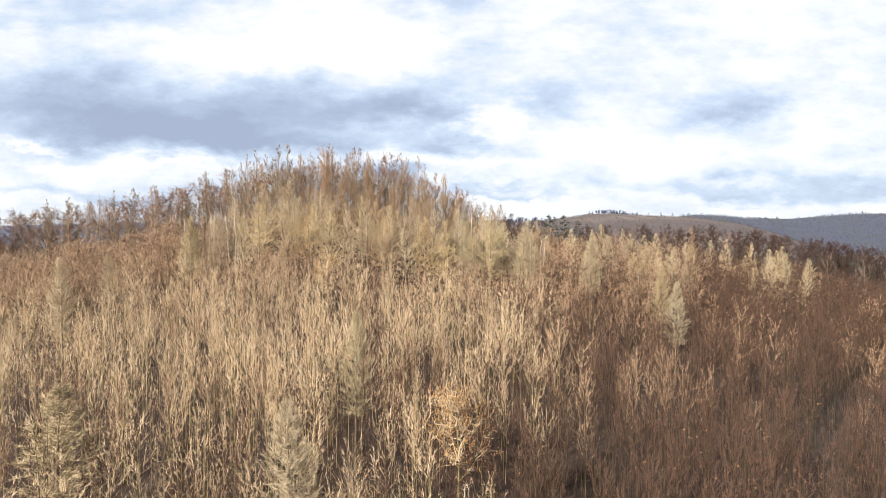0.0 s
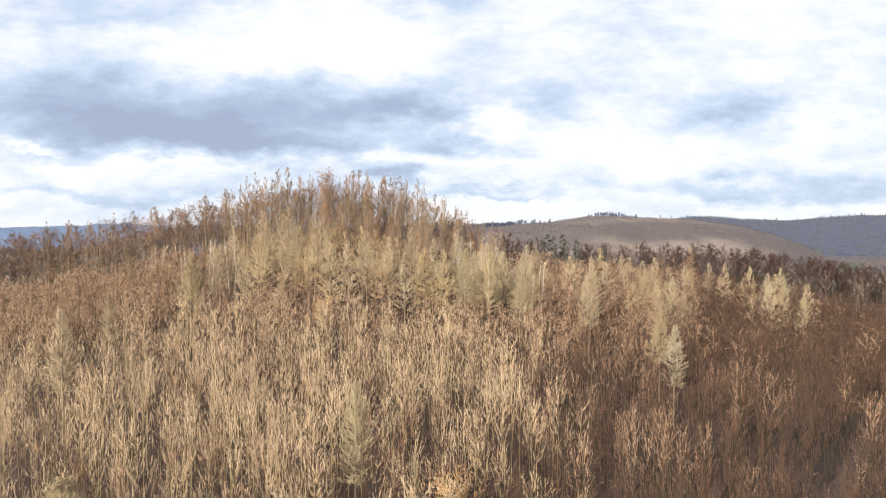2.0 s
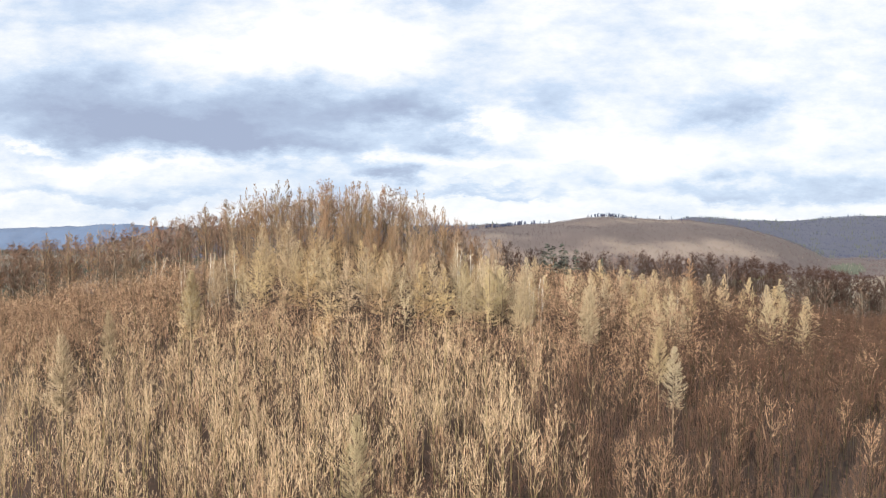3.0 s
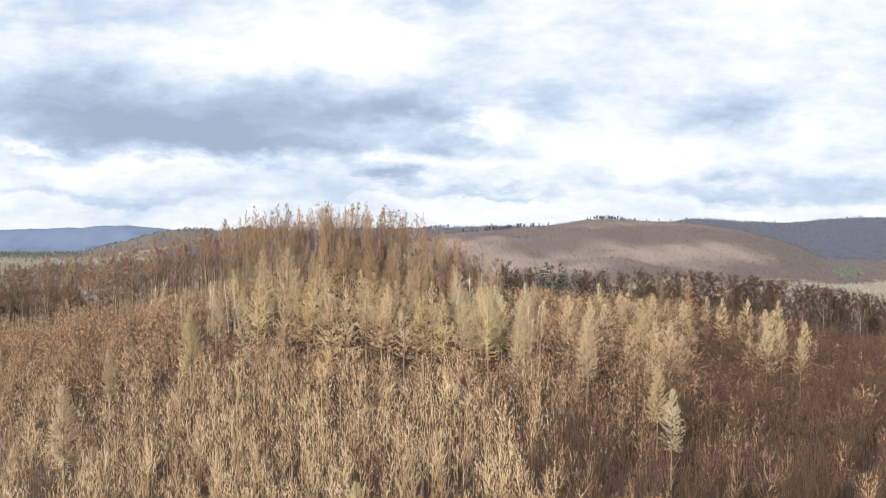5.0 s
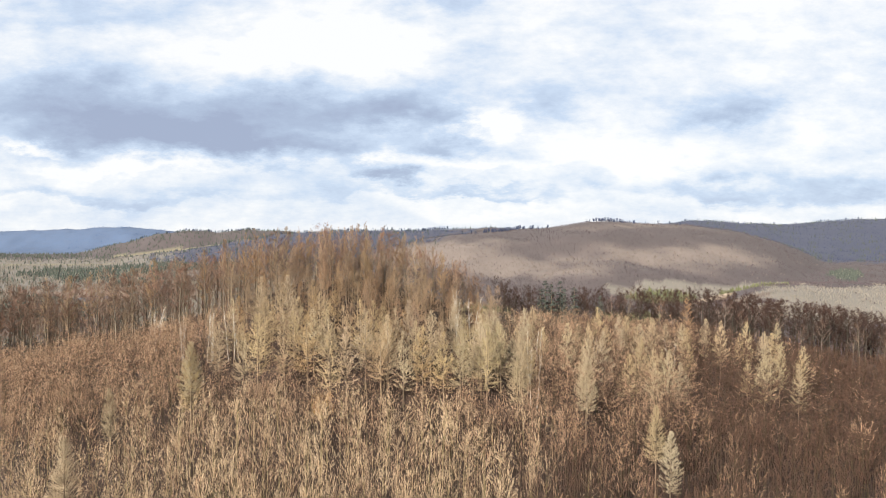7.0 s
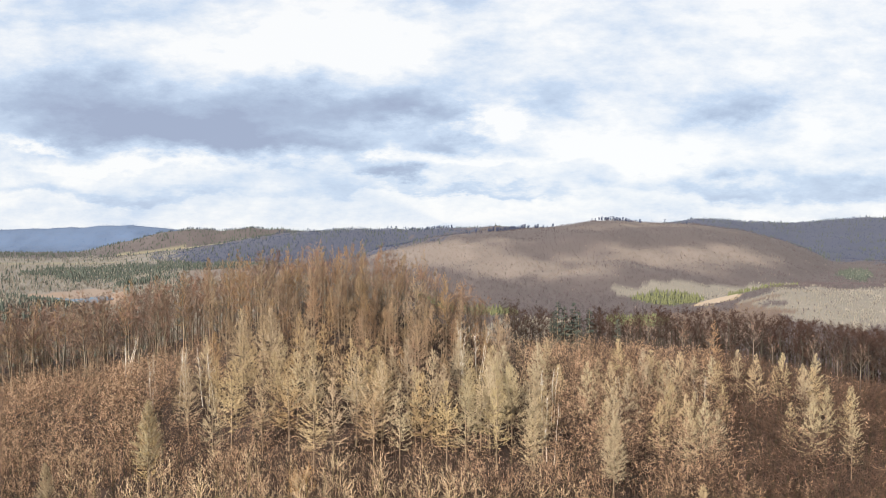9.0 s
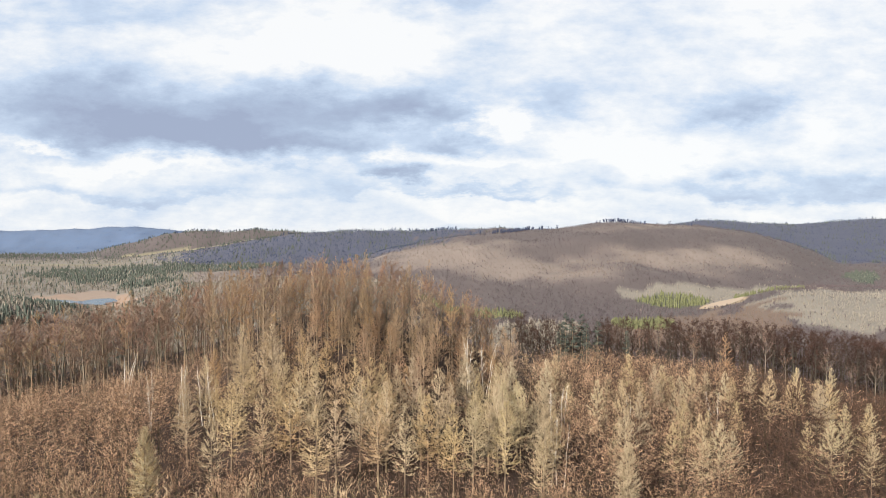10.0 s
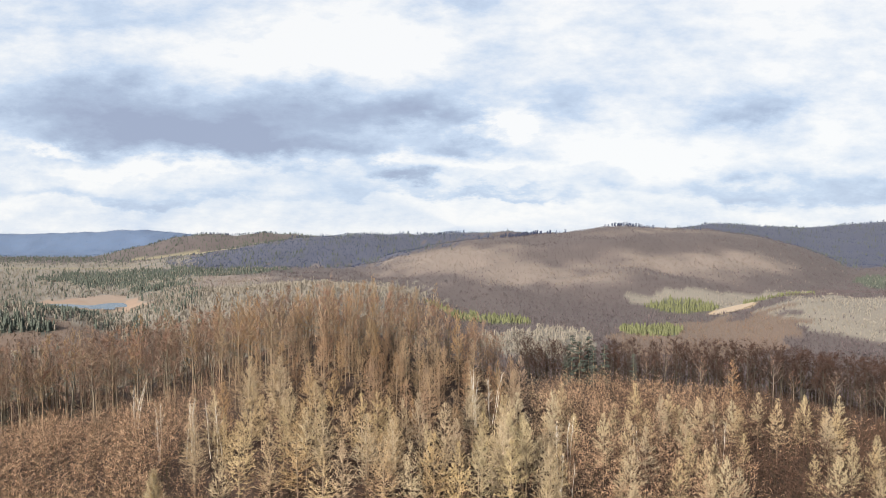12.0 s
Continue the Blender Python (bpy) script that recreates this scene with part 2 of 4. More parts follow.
def near_hill(x, y):
    y0 = np.minimum(y, 330)
    y = np.clip(y, -60, 225)
    xs = np.clip(x, -165, 175)
    g = -4.466 + 0.089 * (y - 50) + 0.166 * xs + 14.13 * np.exp(-((xs + 32.5) / 37.9) ** 2 - ((y - 208.8) / 82.2) ** 2) - 104.17 / (1 + np.exp(-(xs - 113.3) / 80.1))
    back_slope = np.maximum(y0 - np.interp(x, (-170, -60, 20, 60, 130, 190), (206, 214, 208, 232, 246, 256)), 0)
    return g + 0.5 * ripple(x, y, 34.0, 5) - 0.006 * np.minimum(back_slope, 50) ** 2 - 0.25 * np.maximum(back_slope - 20, 0)


def ground(x, y):
    x, y = np.asarray(x, float), np.asarray(y, float)
    r = np.hypot(x, y)
    u = np.where(y > 0.2 * r, x / np.maximum(y, 0.2 * r + 1e-6), np.sign(x) * 5)
    d = np.maximum(y, 0)
    far = np.full(x.shape, FLOOR)
    for crest, front, line in RIDGES:
        cu, cv = np.array([[float(p) / 1000 for p in pair.split(":")] for pair in line.split()]).T
        top = EYE + 33.4 + np.interp(u, cu, cv) * crest - 11.0
        gate = smooth(cu[0] - 0.06, cu[0] + 0.02, u) * (1 - smooth(cu[-1] - 0.02, cu[-1] + 0.06, u))
        wave = 1 + 0.06 * ripple(x, y, front * 0.5, int(crest))
        rise = smooth(crest - front * wave, crest, d) * (1 - (1.0 if crest < 1000 else 0.5) * smooth(crest, crest + front, d))
        far = np.maximum(far, FLOOR + (top - FLOOR) * rise * gate)
    far = far + 4.0 * ripple(x, y, 230.0, 3) * smooth(1000, 1500, r) * np.clip((far - FLOOR) / 25, 0, 1)
    w = 1 - smooth(195, 520, np.hypot(x, y - 110))
    return near_hill(x, y) * w + (far - EYE) * (1 - w) + EYE


COVERS = (  # the far land's growth: key and colour of the ground under it
    # dark and blue hold painted shade and haze, tan holds painted sunlight
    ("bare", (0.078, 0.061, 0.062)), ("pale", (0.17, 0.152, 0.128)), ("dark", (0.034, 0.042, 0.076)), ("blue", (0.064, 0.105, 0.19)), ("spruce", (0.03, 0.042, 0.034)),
    ("plantation", (0.06, 0.066, 0.035)), ("heath", (0.115, 0.079, 0.06)), ("sand", (0.36, 0.27, 0.17)), ("meadow", (0.21, 0.185, 0.11)), ("lake", (0.25, 0.17, 0.12)), ("tan", (0.165, 0.132, 0.115)),
)


# sun patches painted on the far hills: bearing, distance, half width, half depth, share
SUN_PATCHES = ((0.0, 2060, 0.09, 130, 1.0), (0.11, 1850, 0.08, 110, 1.0), (0.19, 1720, 0.06, 60, 0.8), (0.32, 1900, 0.09, 110, 0.9), (-0.05, 2270, 0.07, 120, 0.7), (0.44, 1960, 0.06, 140, 0.7), (-0.34, 1900, 0.08, 260, 1.0), (-0.22, 2500, 0.05, 120, 0.5), (0.30, 2330, 0.10, 90, 0.5))


def sun_mottling(x, y):
    """How strongly sunlight is painted on the bare wood, changing softly over the far hills."""
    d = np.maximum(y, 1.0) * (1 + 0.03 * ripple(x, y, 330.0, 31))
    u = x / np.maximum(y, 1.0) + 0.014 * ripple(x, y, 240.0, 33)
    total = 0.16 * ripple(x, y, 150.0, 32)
    for cu, cd, wu, wd, amount in SUN_PATCHES:
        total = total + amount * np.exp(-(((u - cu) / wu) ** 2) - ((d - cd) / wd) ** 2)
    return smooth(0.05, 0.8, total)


def land_cover(x, y):
    """Colour and kind of growth at places of the far country, painted shade, haze and sun included."""
    d = np.maximum(y, 1.0)
    u = x / d
    loose = np.random.RandomState(77).normal(size=(2, len(x)))
    true_u, true_d = u, d
    u, d = u + 0.026 * loose[0], d * (1 + 0.035 * loose[1])
    fine, broad = ripple(x, y, 130.0, 32), ripple(x, y, 520.0, 31)
    kind = np.zeros(len(x), int)

    def lay(index, *spots):
        for cu, cd, wu, wd in spots:
            kind[((u - cu) / wu) ** 2 + ((d - cd) / wd) ** 2 < 1 + 0.4 * fine] = index

    kind[(d < 1750) & (u < -0.06)] = 1
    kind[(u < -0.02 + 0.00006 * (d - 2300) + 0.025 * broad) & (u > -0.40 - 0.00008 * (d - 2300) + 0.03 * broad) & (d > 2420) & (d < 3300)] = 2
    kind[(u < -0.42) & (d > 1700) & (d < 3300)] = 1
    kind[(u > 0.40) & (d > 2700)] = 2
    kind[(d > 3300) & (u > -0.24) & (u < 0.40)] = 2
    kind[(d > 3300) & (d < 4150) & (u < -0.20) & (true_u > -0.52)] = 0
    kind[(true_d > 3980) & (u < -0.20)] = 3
    u, d = true_u, true_d
    lay(1, (0.12, 1080, 0.09, 140), (0.66, 1230, 0.22, 170), (0.40, 1560, 0.14, 90), (-0.58, 2000, 0.2, 280))
    lay(6, (0.36, 1130, 0.14, 185), (-0.62, 880, 0.2, 60))
    lay(4, (-0.50, 2350, 0.12, 330), (-0.36, 2300, 0.10, 180), (-0.60, 1060, 0.06, 70), (-0.66, 900, 0.07, 30), (0.61, 2000, 0.025, 200), (-0.45, 1850, 0.05, 90))
    lay(5, (0.04, 1330, 0.075, 55), (0.33, 1500, 0.05, 60), (0.285, 1210, 0.045, 60), (0.47, 1480, 0.05, 40))
    lay(8, (-0.36, 3450, 0.12, 60), (-0.60, 2900, 0.12, 50))
    lay(7, (0.405, 1435, 0.034, 48))
    lay(9, (-0.545, 1590, 0.078, 150), (-0.50, 1490, 0.05, 70))
    shades = np.array([c for key, c in COVERS])
    mottle = sun_mottling(x, y)[:, None]
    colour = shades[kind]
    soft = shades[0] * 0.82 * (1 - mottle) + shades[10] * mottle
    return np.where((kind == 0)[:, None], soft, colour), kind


def mesh_of(name, verts, tris, mats, slots=None):
    """A mesh out of arrays of corners and triangles."""
    me = bpy.data.meshes.new(name)
    me.vertices.add(len(verts))
    me.vertices.foreach_set("co", np.ascontiguousarray(verts, np.float32).ravel())
    me.loops.add(3 * len(tris))
    me.loops.foreach_set("vertex_index", np.ascontiguousarray(tris, np.int32).ravel())
    me.polygons.add(len(tris))
    me.polygons.foreach_set("loop_start", np.arange(len(tris), dtype=np.int32) * 3)
    for m in mats:
        me.materials.append(m)
    if slots is not None:
        me.polygons.foreach_set("material_index", np.ascontiguousarray(slots, np.int32))
    me.update(calc_edges=True)
    return me


def sheet(px, py, pz):
    """Triangles over a grid of points."""
    n, m = px.shape
    i = np.arange(n * m).reshape(n, m)
    a, b, c, d = i[:-1, :-1].ravel(), i[1:, :-1].ravel(), i[1:, 1:].ravel(), i[:-1, 1:].ravel()
    return np.stack([px.ravel(), py.ravel(), pz.ravel()], 1), np.concatenate([np.stack([a, b, c], 1), np.stack([a, c, d], 1)])


ahead_angles = np.linspace(-0.72, 0.72, 250)
round_angles = np.concatenate([np.linspace(-math.pi, -0.76, 60), ahead_angles, np.linspace(0.76, math.pi, 60)])
radii = np.concatenate([np.linspace(0.0, 300, 60), np.geomspace(304, 6400, 150)])
ang, rad = np.meshgrid(round_angles, radii)
gx, gy = rad * np.sin(ang), rad * np.cos(ang)
gv, gt = sheet(gx, gy, ground(gx, gy))
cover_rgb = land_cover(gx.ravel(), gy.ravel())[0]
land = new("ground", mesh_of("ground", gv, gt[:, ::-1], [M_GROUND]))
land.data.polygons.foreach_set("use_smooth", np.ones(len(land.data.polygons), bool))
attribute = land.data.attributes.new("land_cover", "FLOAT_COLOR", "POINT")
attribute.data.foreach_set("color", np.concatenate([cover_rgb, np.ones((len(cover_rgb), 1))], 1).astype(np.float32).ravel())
tagged(land, "rolling land covered in brown leaf litter and bare soil", "ground", kind="structure")


# ---- trees ----
class Shape:
    """Collects triangles in numbered groups: 0 wood of the trunk, 1 twigs, 2 leaves."""

    def __init__(self, seed):
        self.rs = np.random.RandomState(seed)
        self.v, self.f, self.s, self.count = [], [], [], 0

    def put(self, verts, tris, slot):
        self.v.append(np.asarray(verts, float).reshape(-1, 3))
        self.f.append(np.asarray(tris, int).reshape(-1, 3) + self.count)
        self.s.append(np.full(len(self.f[-1]), slot))
        self.count += len(self.v[-1])

    def tube(self, path, widths, slot=0, sides=5):
        """A tapered round limb along a path."""
        path = np.asarray(path, float)
        way = np.gradient(path, axis=0)
        way /= np.linalg.norm(way, axis=1)[:, None] + 1e-9
        side = np.cross(way, (0.31, 0.95, 0.05))
        side /= np.linalg.norm(side, axis=1)[:, None] + 1e-9
        up = np.cross(way, side)
        a = np.arange(sides) * math.tau / sides
        ring = path[:, None] + np.asarray(widths)[:, None, None] * (np.cos(a)[None, :, None] * side[:, None] + np.sin(a)[None, :, None] * up[:, None])
        i = np.arange(len(path) * sides).reshape(len(path), sides)
        p, q = i[:-1], i[1:]
        pn, qn = np.roll(p, -1, 1), np.roll(q, -1, 1)
        self.put(ring, np.concatenate([np.stack([p, pn, qn], -1).reshape(-1, 3), np.stack([p, qn, q], -1).reshape(-1, 3)]), slot)

    def outward(self, at):
        """Directions away from the stem and upwards, loosened by chance."""
        way = at * (1, 1, 0)
        r = np.linalg.norm(way, axis=1)[:, None]
        return way / (r + 0.2) + (0, 0, 0.45) + self.rs.normal(0, 0.14, at.shape)

    def blades(self, start, end, width, slot=1):
        """Thin tapering twigs, one triangle each."""
        start, end = np.asarray(start, float), np.asarray(end, float)
        n = len(start)
        way = end - start
        side = np.cross(way, self.outward((start + end) / 2))
        side /= np.linalg.norm(side, axis=1)[:, None] + 1e-9
        side *= (np.broadcast_to(width, (n,)) / 2)[:, None]
        self.put(np.stack([start - side, start + side, end], 1), np.arange(3 * n), slot)

    def limbs(self, a, b, c, width, slot=1):
        """Bent branches: a broad half from a to b and a tapering half from b to c."""
        n = len(a)
        side = np.cross(c - a, self.outward(b))
        side /= np.linalg.norm(side, axis=1)[:, None] + 1e-9
        side *= (np.broadcast_to(width, (n,)) / 2)[:, None]
        v = np.stack([a - side, a + side, b - 0.65 * side, b + 0.65 * side, c], 1)
        i = np.arange(n)[:, None] * 5
        self.put(v, np.concatenate([i + (0, 1, 3), i + (0, 3, 2), i + (2, 3, 4)]), slot)

    def leaves(self, at, size, slot=2):
        n = len(at)
        a = self.rs.normal(size=(n, 3))
        a /= np.linalg.norm(a, axis=1)[:, None]
        b = np.cross(a, self.rs.normal(size=(n, 3)))
        b /= np.linalg.norm(b, axis=1)[:, None]
        s = (size * self.rs.uniform(0.6, 1.3, n))[:, None]
        v = np.stack([at - a * s, at + b * s * 0.6, at + a * s, at - b * s * 0.6], 1)
        i = np.arange(n)[:, None] * 4
        self.put(v, np.concatenate([i + (0, 1, 2), i + (0, 2, 3)]), slot)

    def arrays(self):
        return np.concatenate(self.v), np.concatenate(self.f), np.concatenate(self.s)


def bent(rs, h, steps, wobble):
    z = np.linspace(0, 1, steps)
    off = np.cumsum(rs.normal(0, wobble, (steps, 2)), 0) * z[:, None]
    return np.stack([off[:, 0], off[:, 1], z * h], 1)


def spray(rs, azimuth, climb):
    return np.stack([np.cos(azimuth) * np.cos(climb), np.sin(azimuth) * np.cos(climb), np.sin(climb)], 1)


def young_tree(seed, h=12.5, branches=26, twigs=4, twig_w=0.05, stem=0.075, leaf=6, forked=False, low=0.45, steep=0.9, reach=1.05, loose=0.4, fine=1.0):
    """A pole-stage bare broadleaf: a slim pale stem and a feathery upswept crown of fine twigs."""
    s = Shape(seed)
    rs = s.rs
    path = bent(rs, h * 0.9, 6, 0.12)
    s.tube(path, stem * np.array([1.25, 1.0, 0.85, 0.65, 0.42, 0.12]), 0, 3)
    if forked:
        lean = path[2:].copy()
        lean[:, :2] += np.linspace(0, 1.0, 4)[:, None] * rs.normal(0, 0.8, 2)
        s.tube(lean, stem * np.array([0.7, 0.6, 0.4, 0.1]), 3, 3)
    t = np.sort(low + (0.98 - low) * rs.uniform(0, 1, branches) ** 0.85)
    base = np.stack([np.interp(t * h * 0.9, path[:, 2], path[:, i]) for i in range(3)], 1)
    az = rs.uniform(0, math.tau, branches)
    length = reach * h * (0.06 + 0.17 * np.sin(np.clip((1.06 - t) * 1.7, 0, 1) * 1.5708)) * rs.uniform(0.65, 1.25, branches)
    climb = rs.uniform(steep - 0.25, steep + 0.3, branches)
    mid = base + spray(rs, az, climb - 0.25) * (length * 0.5)[:, None]
    tip = mid + spray(rs, az + rs.normal(0, 0.3, branches), climb + 0.25) * (length * 0.6)[:, None]
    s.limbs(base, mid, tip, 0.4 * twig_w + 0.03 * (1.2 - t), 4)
    n = branches * twigs
    pick = np.repeat(np.arange(branches), twigs)
    along = rs.uniform(0.15, 1.0, n)[:, None]
    start = np.where(along < 0.5, base[pick] + (mid - base)[pick] * along * 2, mid[pick] + (tip - mid)[pick] * (along * 2 - 1))
    end = start + spray(rs, az[pick] + rs.normal(0, 0.9, n), rs.normal(steep + 0.05, loose, n)) * (fine * rs.uniform(0.45, 1.0, n) * (0.4 + 0.055 * h * (1.1 - t[pick])))[:, None]
    # low twigs get the darker branch colour, painting shade into the crown
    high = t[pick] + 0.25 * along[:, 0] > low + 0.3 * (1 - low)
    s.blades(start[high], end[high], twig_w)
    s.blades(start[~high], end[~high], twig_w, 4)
    if leaf:
        j = rs.randint(0, n, leaf)
        s.leaves(start[j] * 0.4 + end[j] * 0.6, 0.048)
    return s.arrays()


def larch(seed, h=14.0, spread=0.19, branches=95, twigs=13, low=0.2, twig_w=0.05, droop=0.25, stem=0.13):
    """A bare larch: a straight stem and a pointed, full cone of sweeping branches hung with straw-coloured shoots."""
    s = Shape(seed)
    rs = s.rs
    path = bent(rs, h, 6, 0.05)
    s.tube(path, stem * np.array([1.2, 1.0, 0.8, 0.55, 0.3, 0.05]), 0, 5)
    q = rs.uniform(0, 1, branches) ** 0.95
    q = np.sort(q)
    t = low + (0.985 - low) * q
    base = np.stack([np.interp(t * h, path[:, 2], path[:, i]) for i in range(3)], 1)
    az = rs.uniform(0, math.tau, branches)
    bulge = np.clip(1.03 * (1 - q), 0, 1) ** 0.68 * (0.6 + 0.4 * np.clip(q / 0.3, 0, 1))
    length = h * (0.018 + spread * bulge) * rs.uniform(0.75, 1.12, branches)
    climb = 0.25 - droop + 0.95 * q + rs.normal(0, 0.16, branches)
    mid = base + spray(rs, az, climb - 0.1) * (length * 0.55)[:, None]
    tip = mid + spray(rs, az + rs.normal(0, 0.15, branches), climb + 0.4) * (length * 0.5)[:, None]
    s.limbs(base, mid, tip, 0.06 * (1.15 - t) + 0.012)
    n = branches * twigs
    pick = rs.choice(branches, n, p=(0.25 + bulge) / (0.25 + bulge).sum())
    along = rs.uniform(0.05, 1.0, n)[:, None] ** 0.6
    start = np.where(along < 0.5, base[pick] + (mid - base)[pick] * along * 2, mid[pick] + (tip - mid)[pick] * (along * 2 - 1))
    end = start + spray(rs, az[pick] + rs.normal(0, 1.0, n), rs.normal(0.55, 0.55, n)) * (rs.uniform(0.35, 0.85, n) * np.clip(0.32 * length[pick], 0.4, 0.9))[:, None]
    s.blades(start, end, twig_w)
    return s.arrays()


def tall_tree(seed, h=19.0, boughs=12, twigs=80, low=0.42, wide=0.2, stem=0.19, twig_w=0.045, leaf=0):
    """A grown bare broadleaf with a long clear trunk, forking boughs and a rounded crown."""
    s = Shape(seed)
    rs = s.rs
    path = bent(rs, h * 0.85, 7, 0.22)
    s.tube(path, stem * np.array([1.3, 1.0, 0.9, 0.75, 0.55, 0.35, 0.1]), 0, 6)
    t = np.linspace(low, 0.97, boughs) + rs.normal(0, 0.02, boughs)
    az = np.arange(boughs) * 2.4 + rs.normal(0, 0.4, boughs)
    for i in range(boughs):
        b = np.array([np.interp(t[i] * h * 0.85, path[:, 2], path[:, j]) for j in range(3)])
        size = h * wide * (0.55 + 0.75 * math.sin(min(1.0, (1.08 - t[i]) * 1.8) * 1.57)) * rs.uniform(0.75, 1.2)
        c = 0.55 + 0.6 * (t[i] - low) + rs.normal(0, 0.12)
        m = b + spray(rs, az[i : i + 1], np.array([c]))[0] * size * 0.5
        e = m + spray(rs, az[i : i + 1] + rs.normal(0, 0.3), np.array([c + 0.4]))[0] * size * 0.6
        s.tube([b, m, e], stem * (1.15 - t[i]) * np.array([0.6, 0.4, 0.06]), 3, 4)
        k1 = 9
        a1 = rs.uniform(0.2, 1.0, k1)[:, None]
        st = np.where(a1 < 0.5, b + (m - b) * a1 * 2, m + (e - m) * (a1 * 2 - 1))
        w1 = spray(rs, az[i] + rs.normal(0, 1.0, k1), rs.uniform(0.1, 1.3, k1))
        en = st + w1 * (size * rs.uniform(0.3, 0.6, k1))[:, None]
        s.limbs(st, (st + en) / 2 + rs.normal(0, 0.08, (k1, 3)), en, 0.06)
        pick = rs.randint(0, k1, twigs)
        ts = st[pick] + (en - st)[pick] * rs.uniform(0.1, 1.0, twigs)[:, None]
        te = ts + spray(rs, az[i] + rs.normal(0, 1.4, twigs), rs.uniform(-0.2, 1.3, twigs)) * rs.uniform(0.4, 1.1, twigs)[:, None]
        s.blades(ts, te, twig_w)
        if leaf:
            j = rs.randint(0, twigs, leaf)
            s.leaves(te[j] + rs.normal(0, 0.1, (leaf, 3)), 0.07)
    return s.arrays()


def spruce(seed, h=14.0, spread=0.17, branches=80, twigs=9):
    s = Shape(seed)
    rs = s.rs
    s.tube([(0, 0, 0), (0, 0, h * 0.5), (0, 0, h)], [0.16, 0.1, 0.02], 0, 5)
    t = np.sort(rs.uniform(0.08, 0.98, branches))
    az = rs.uniform(0, math.tau, branches)
    length = h * (0.015 + spread * (1 - t) ** 0.85) * rs.uniform(0.75, 1.15, branches)
    base = np.stack([0 * t, 0 * t, t * h], 1)
    tip = base + spray(rs, az, 0.5 * t - 0.25) * length[:, None]
    s.limbs(base, (base + tip) / 2 + (0, 0, 0.1), tip, 0.35)
    n = branches * twigs
    pick = np.repeat(np.arange(branches), twigs)
    st = base[pick] + (tip - base)[pick] * rs.uniform(0.15, 1, n)[:, None]
    en = st + spray(rs, az[pick] + rs.choice([-1, 1], n) * 0.8, rs.uniform(-0.7, 0.1, n)) * rs.uniform(0.4, 0.9, n)[:, None]
    s.blades(st, en, 0.28)
    return s.arrays()


def birch_clump(seed, h=11.0, stems=3):
    s = Shape(seed)
    rs = s.rs
    for i in range(stems):
        p = bent(rs, h * rs.uniform(0.75, 1.0), 6, 0.16)
        p[:, :2] += rs.normal(0, 0.35, 2) + np.linspace(0, 1, 6)[:, None] * rs.normal(0, 0.9, 2)
        s.tube(p, 0.075 * np.array([1.2, 1, 0.85, 0.65, 0.45, 0.15]), 0, 5)
        n = 16
        t = rs.uniform(0.35, 0.98, n)
        b = np.stack([np.interp(t * p[-1, 2], p[:, 2], p[:, j]) for j in range(3)], 1)
        az = rs.uniform(0, math.tau, n)
        e = b + spray(rs, az, rs.uniform(0.7, 1.2, n)) * (2.3 * (1.15 - t))[:, None]
        s.limbs(b, (b + e) / 2, e, 0.06, 3)
        pick = np.repeat(np.arange(n), 7)
        st = b[pick] + (e - b)[pick] * rs.uniform(0.2, 1, len(pick))[:, None]
        s.blades(st, st + spray(rs, az[pick] + rs.normal(0, 1, len(pick)), rs.uniform(-0.2, 1.2, len(pick))) * rs.uniform(0.4, 0.9, len(pick))[:, None], 0.03)
    return s.arrays()


def split_shape(arrays, slot_list):
    v, f, s = arrays
    chosen = np.isin(s, slot_list)
    used, back_index = np.unique(f[chosen], return_inverse=True)
    return v[used], back_index.reshape(-1, 3), np.where(s[chosen] == 3, 1, np.where(s[chosen] == 4, 2, 0))


def tree_thing(name, arrays, mats, label, category, group):
    """A tree of its own: an empty at its foot with a trunk, a crown (boughs and twigs) and, where it has them, leaves."""
    root = new(name)
    tagged(root, label, category, group)
    for slots, part_name, wood in (((0,), "trunk", mats[:1]), ((1, 3, 4), "crown", [mats[1], mats[0]] + mats[4:5]), ((2,), "dry_leaves", mats[2:3])):
        if np.any(np.isin(arrays[2], slots)):
            v, f, which = split_shape(arrays, slots)
            ob = new(part_name, mesh_of(part_name, v, f, wood, which if len(wood) > 1 else None))
            ob.parent = root
    return root


def stand(x, y, z, turn, size, tall=1.0):
    return Matrix.Translation((x, y, z)) @ Matrix.Rotation(turn, 4, "Z") @ Matrix.Diagonal((size, size, size * tall, 1))


def mass(name, shapes, px, py, pz, size, mats, rs, tall=None):
    """Many trees joined into one mesh, too many to count."""
    vs, fs, ss, count = [], [], [], 0
    kind = rs.randint(0, len(shapes), len(px))
    turn = rs.uniform(0, math.tau, len(px))
    tall = np.ones(len(px)) if tall is None else tall
    for i, (v, f, s) in enumerate(shapes):
        j = np.where(kind == i)[0]
        c, n = np.cos(turn[j])[:, None], np.sin(turn[j])[:, None]
        w = size[j][:, None]
        out = np.stack([(v[None, :, 0] * c - v[None, :, 1] * n) * w + px[j][:, None], (v[None, :, 0] * n + v[None, :, 1] * c) * w + py[j][:, None], v[None, :, 2] * w * tall[j][:, None] + pz[j][:, None]], -1)
        vs.append(out.reshape(-1, 3))
        fs.append((f[None] + (np.arange(len(j)) * len(v))[:, None, None]).reshape(-1, 3) + count)
        ss.append(np.tile(s, len(j)))
        count += len(j) * len(v)
    return new(name, mesh_of(name, np.concatenate(vs), np.concatenate(fs), mats, np.concatenate(ss)))


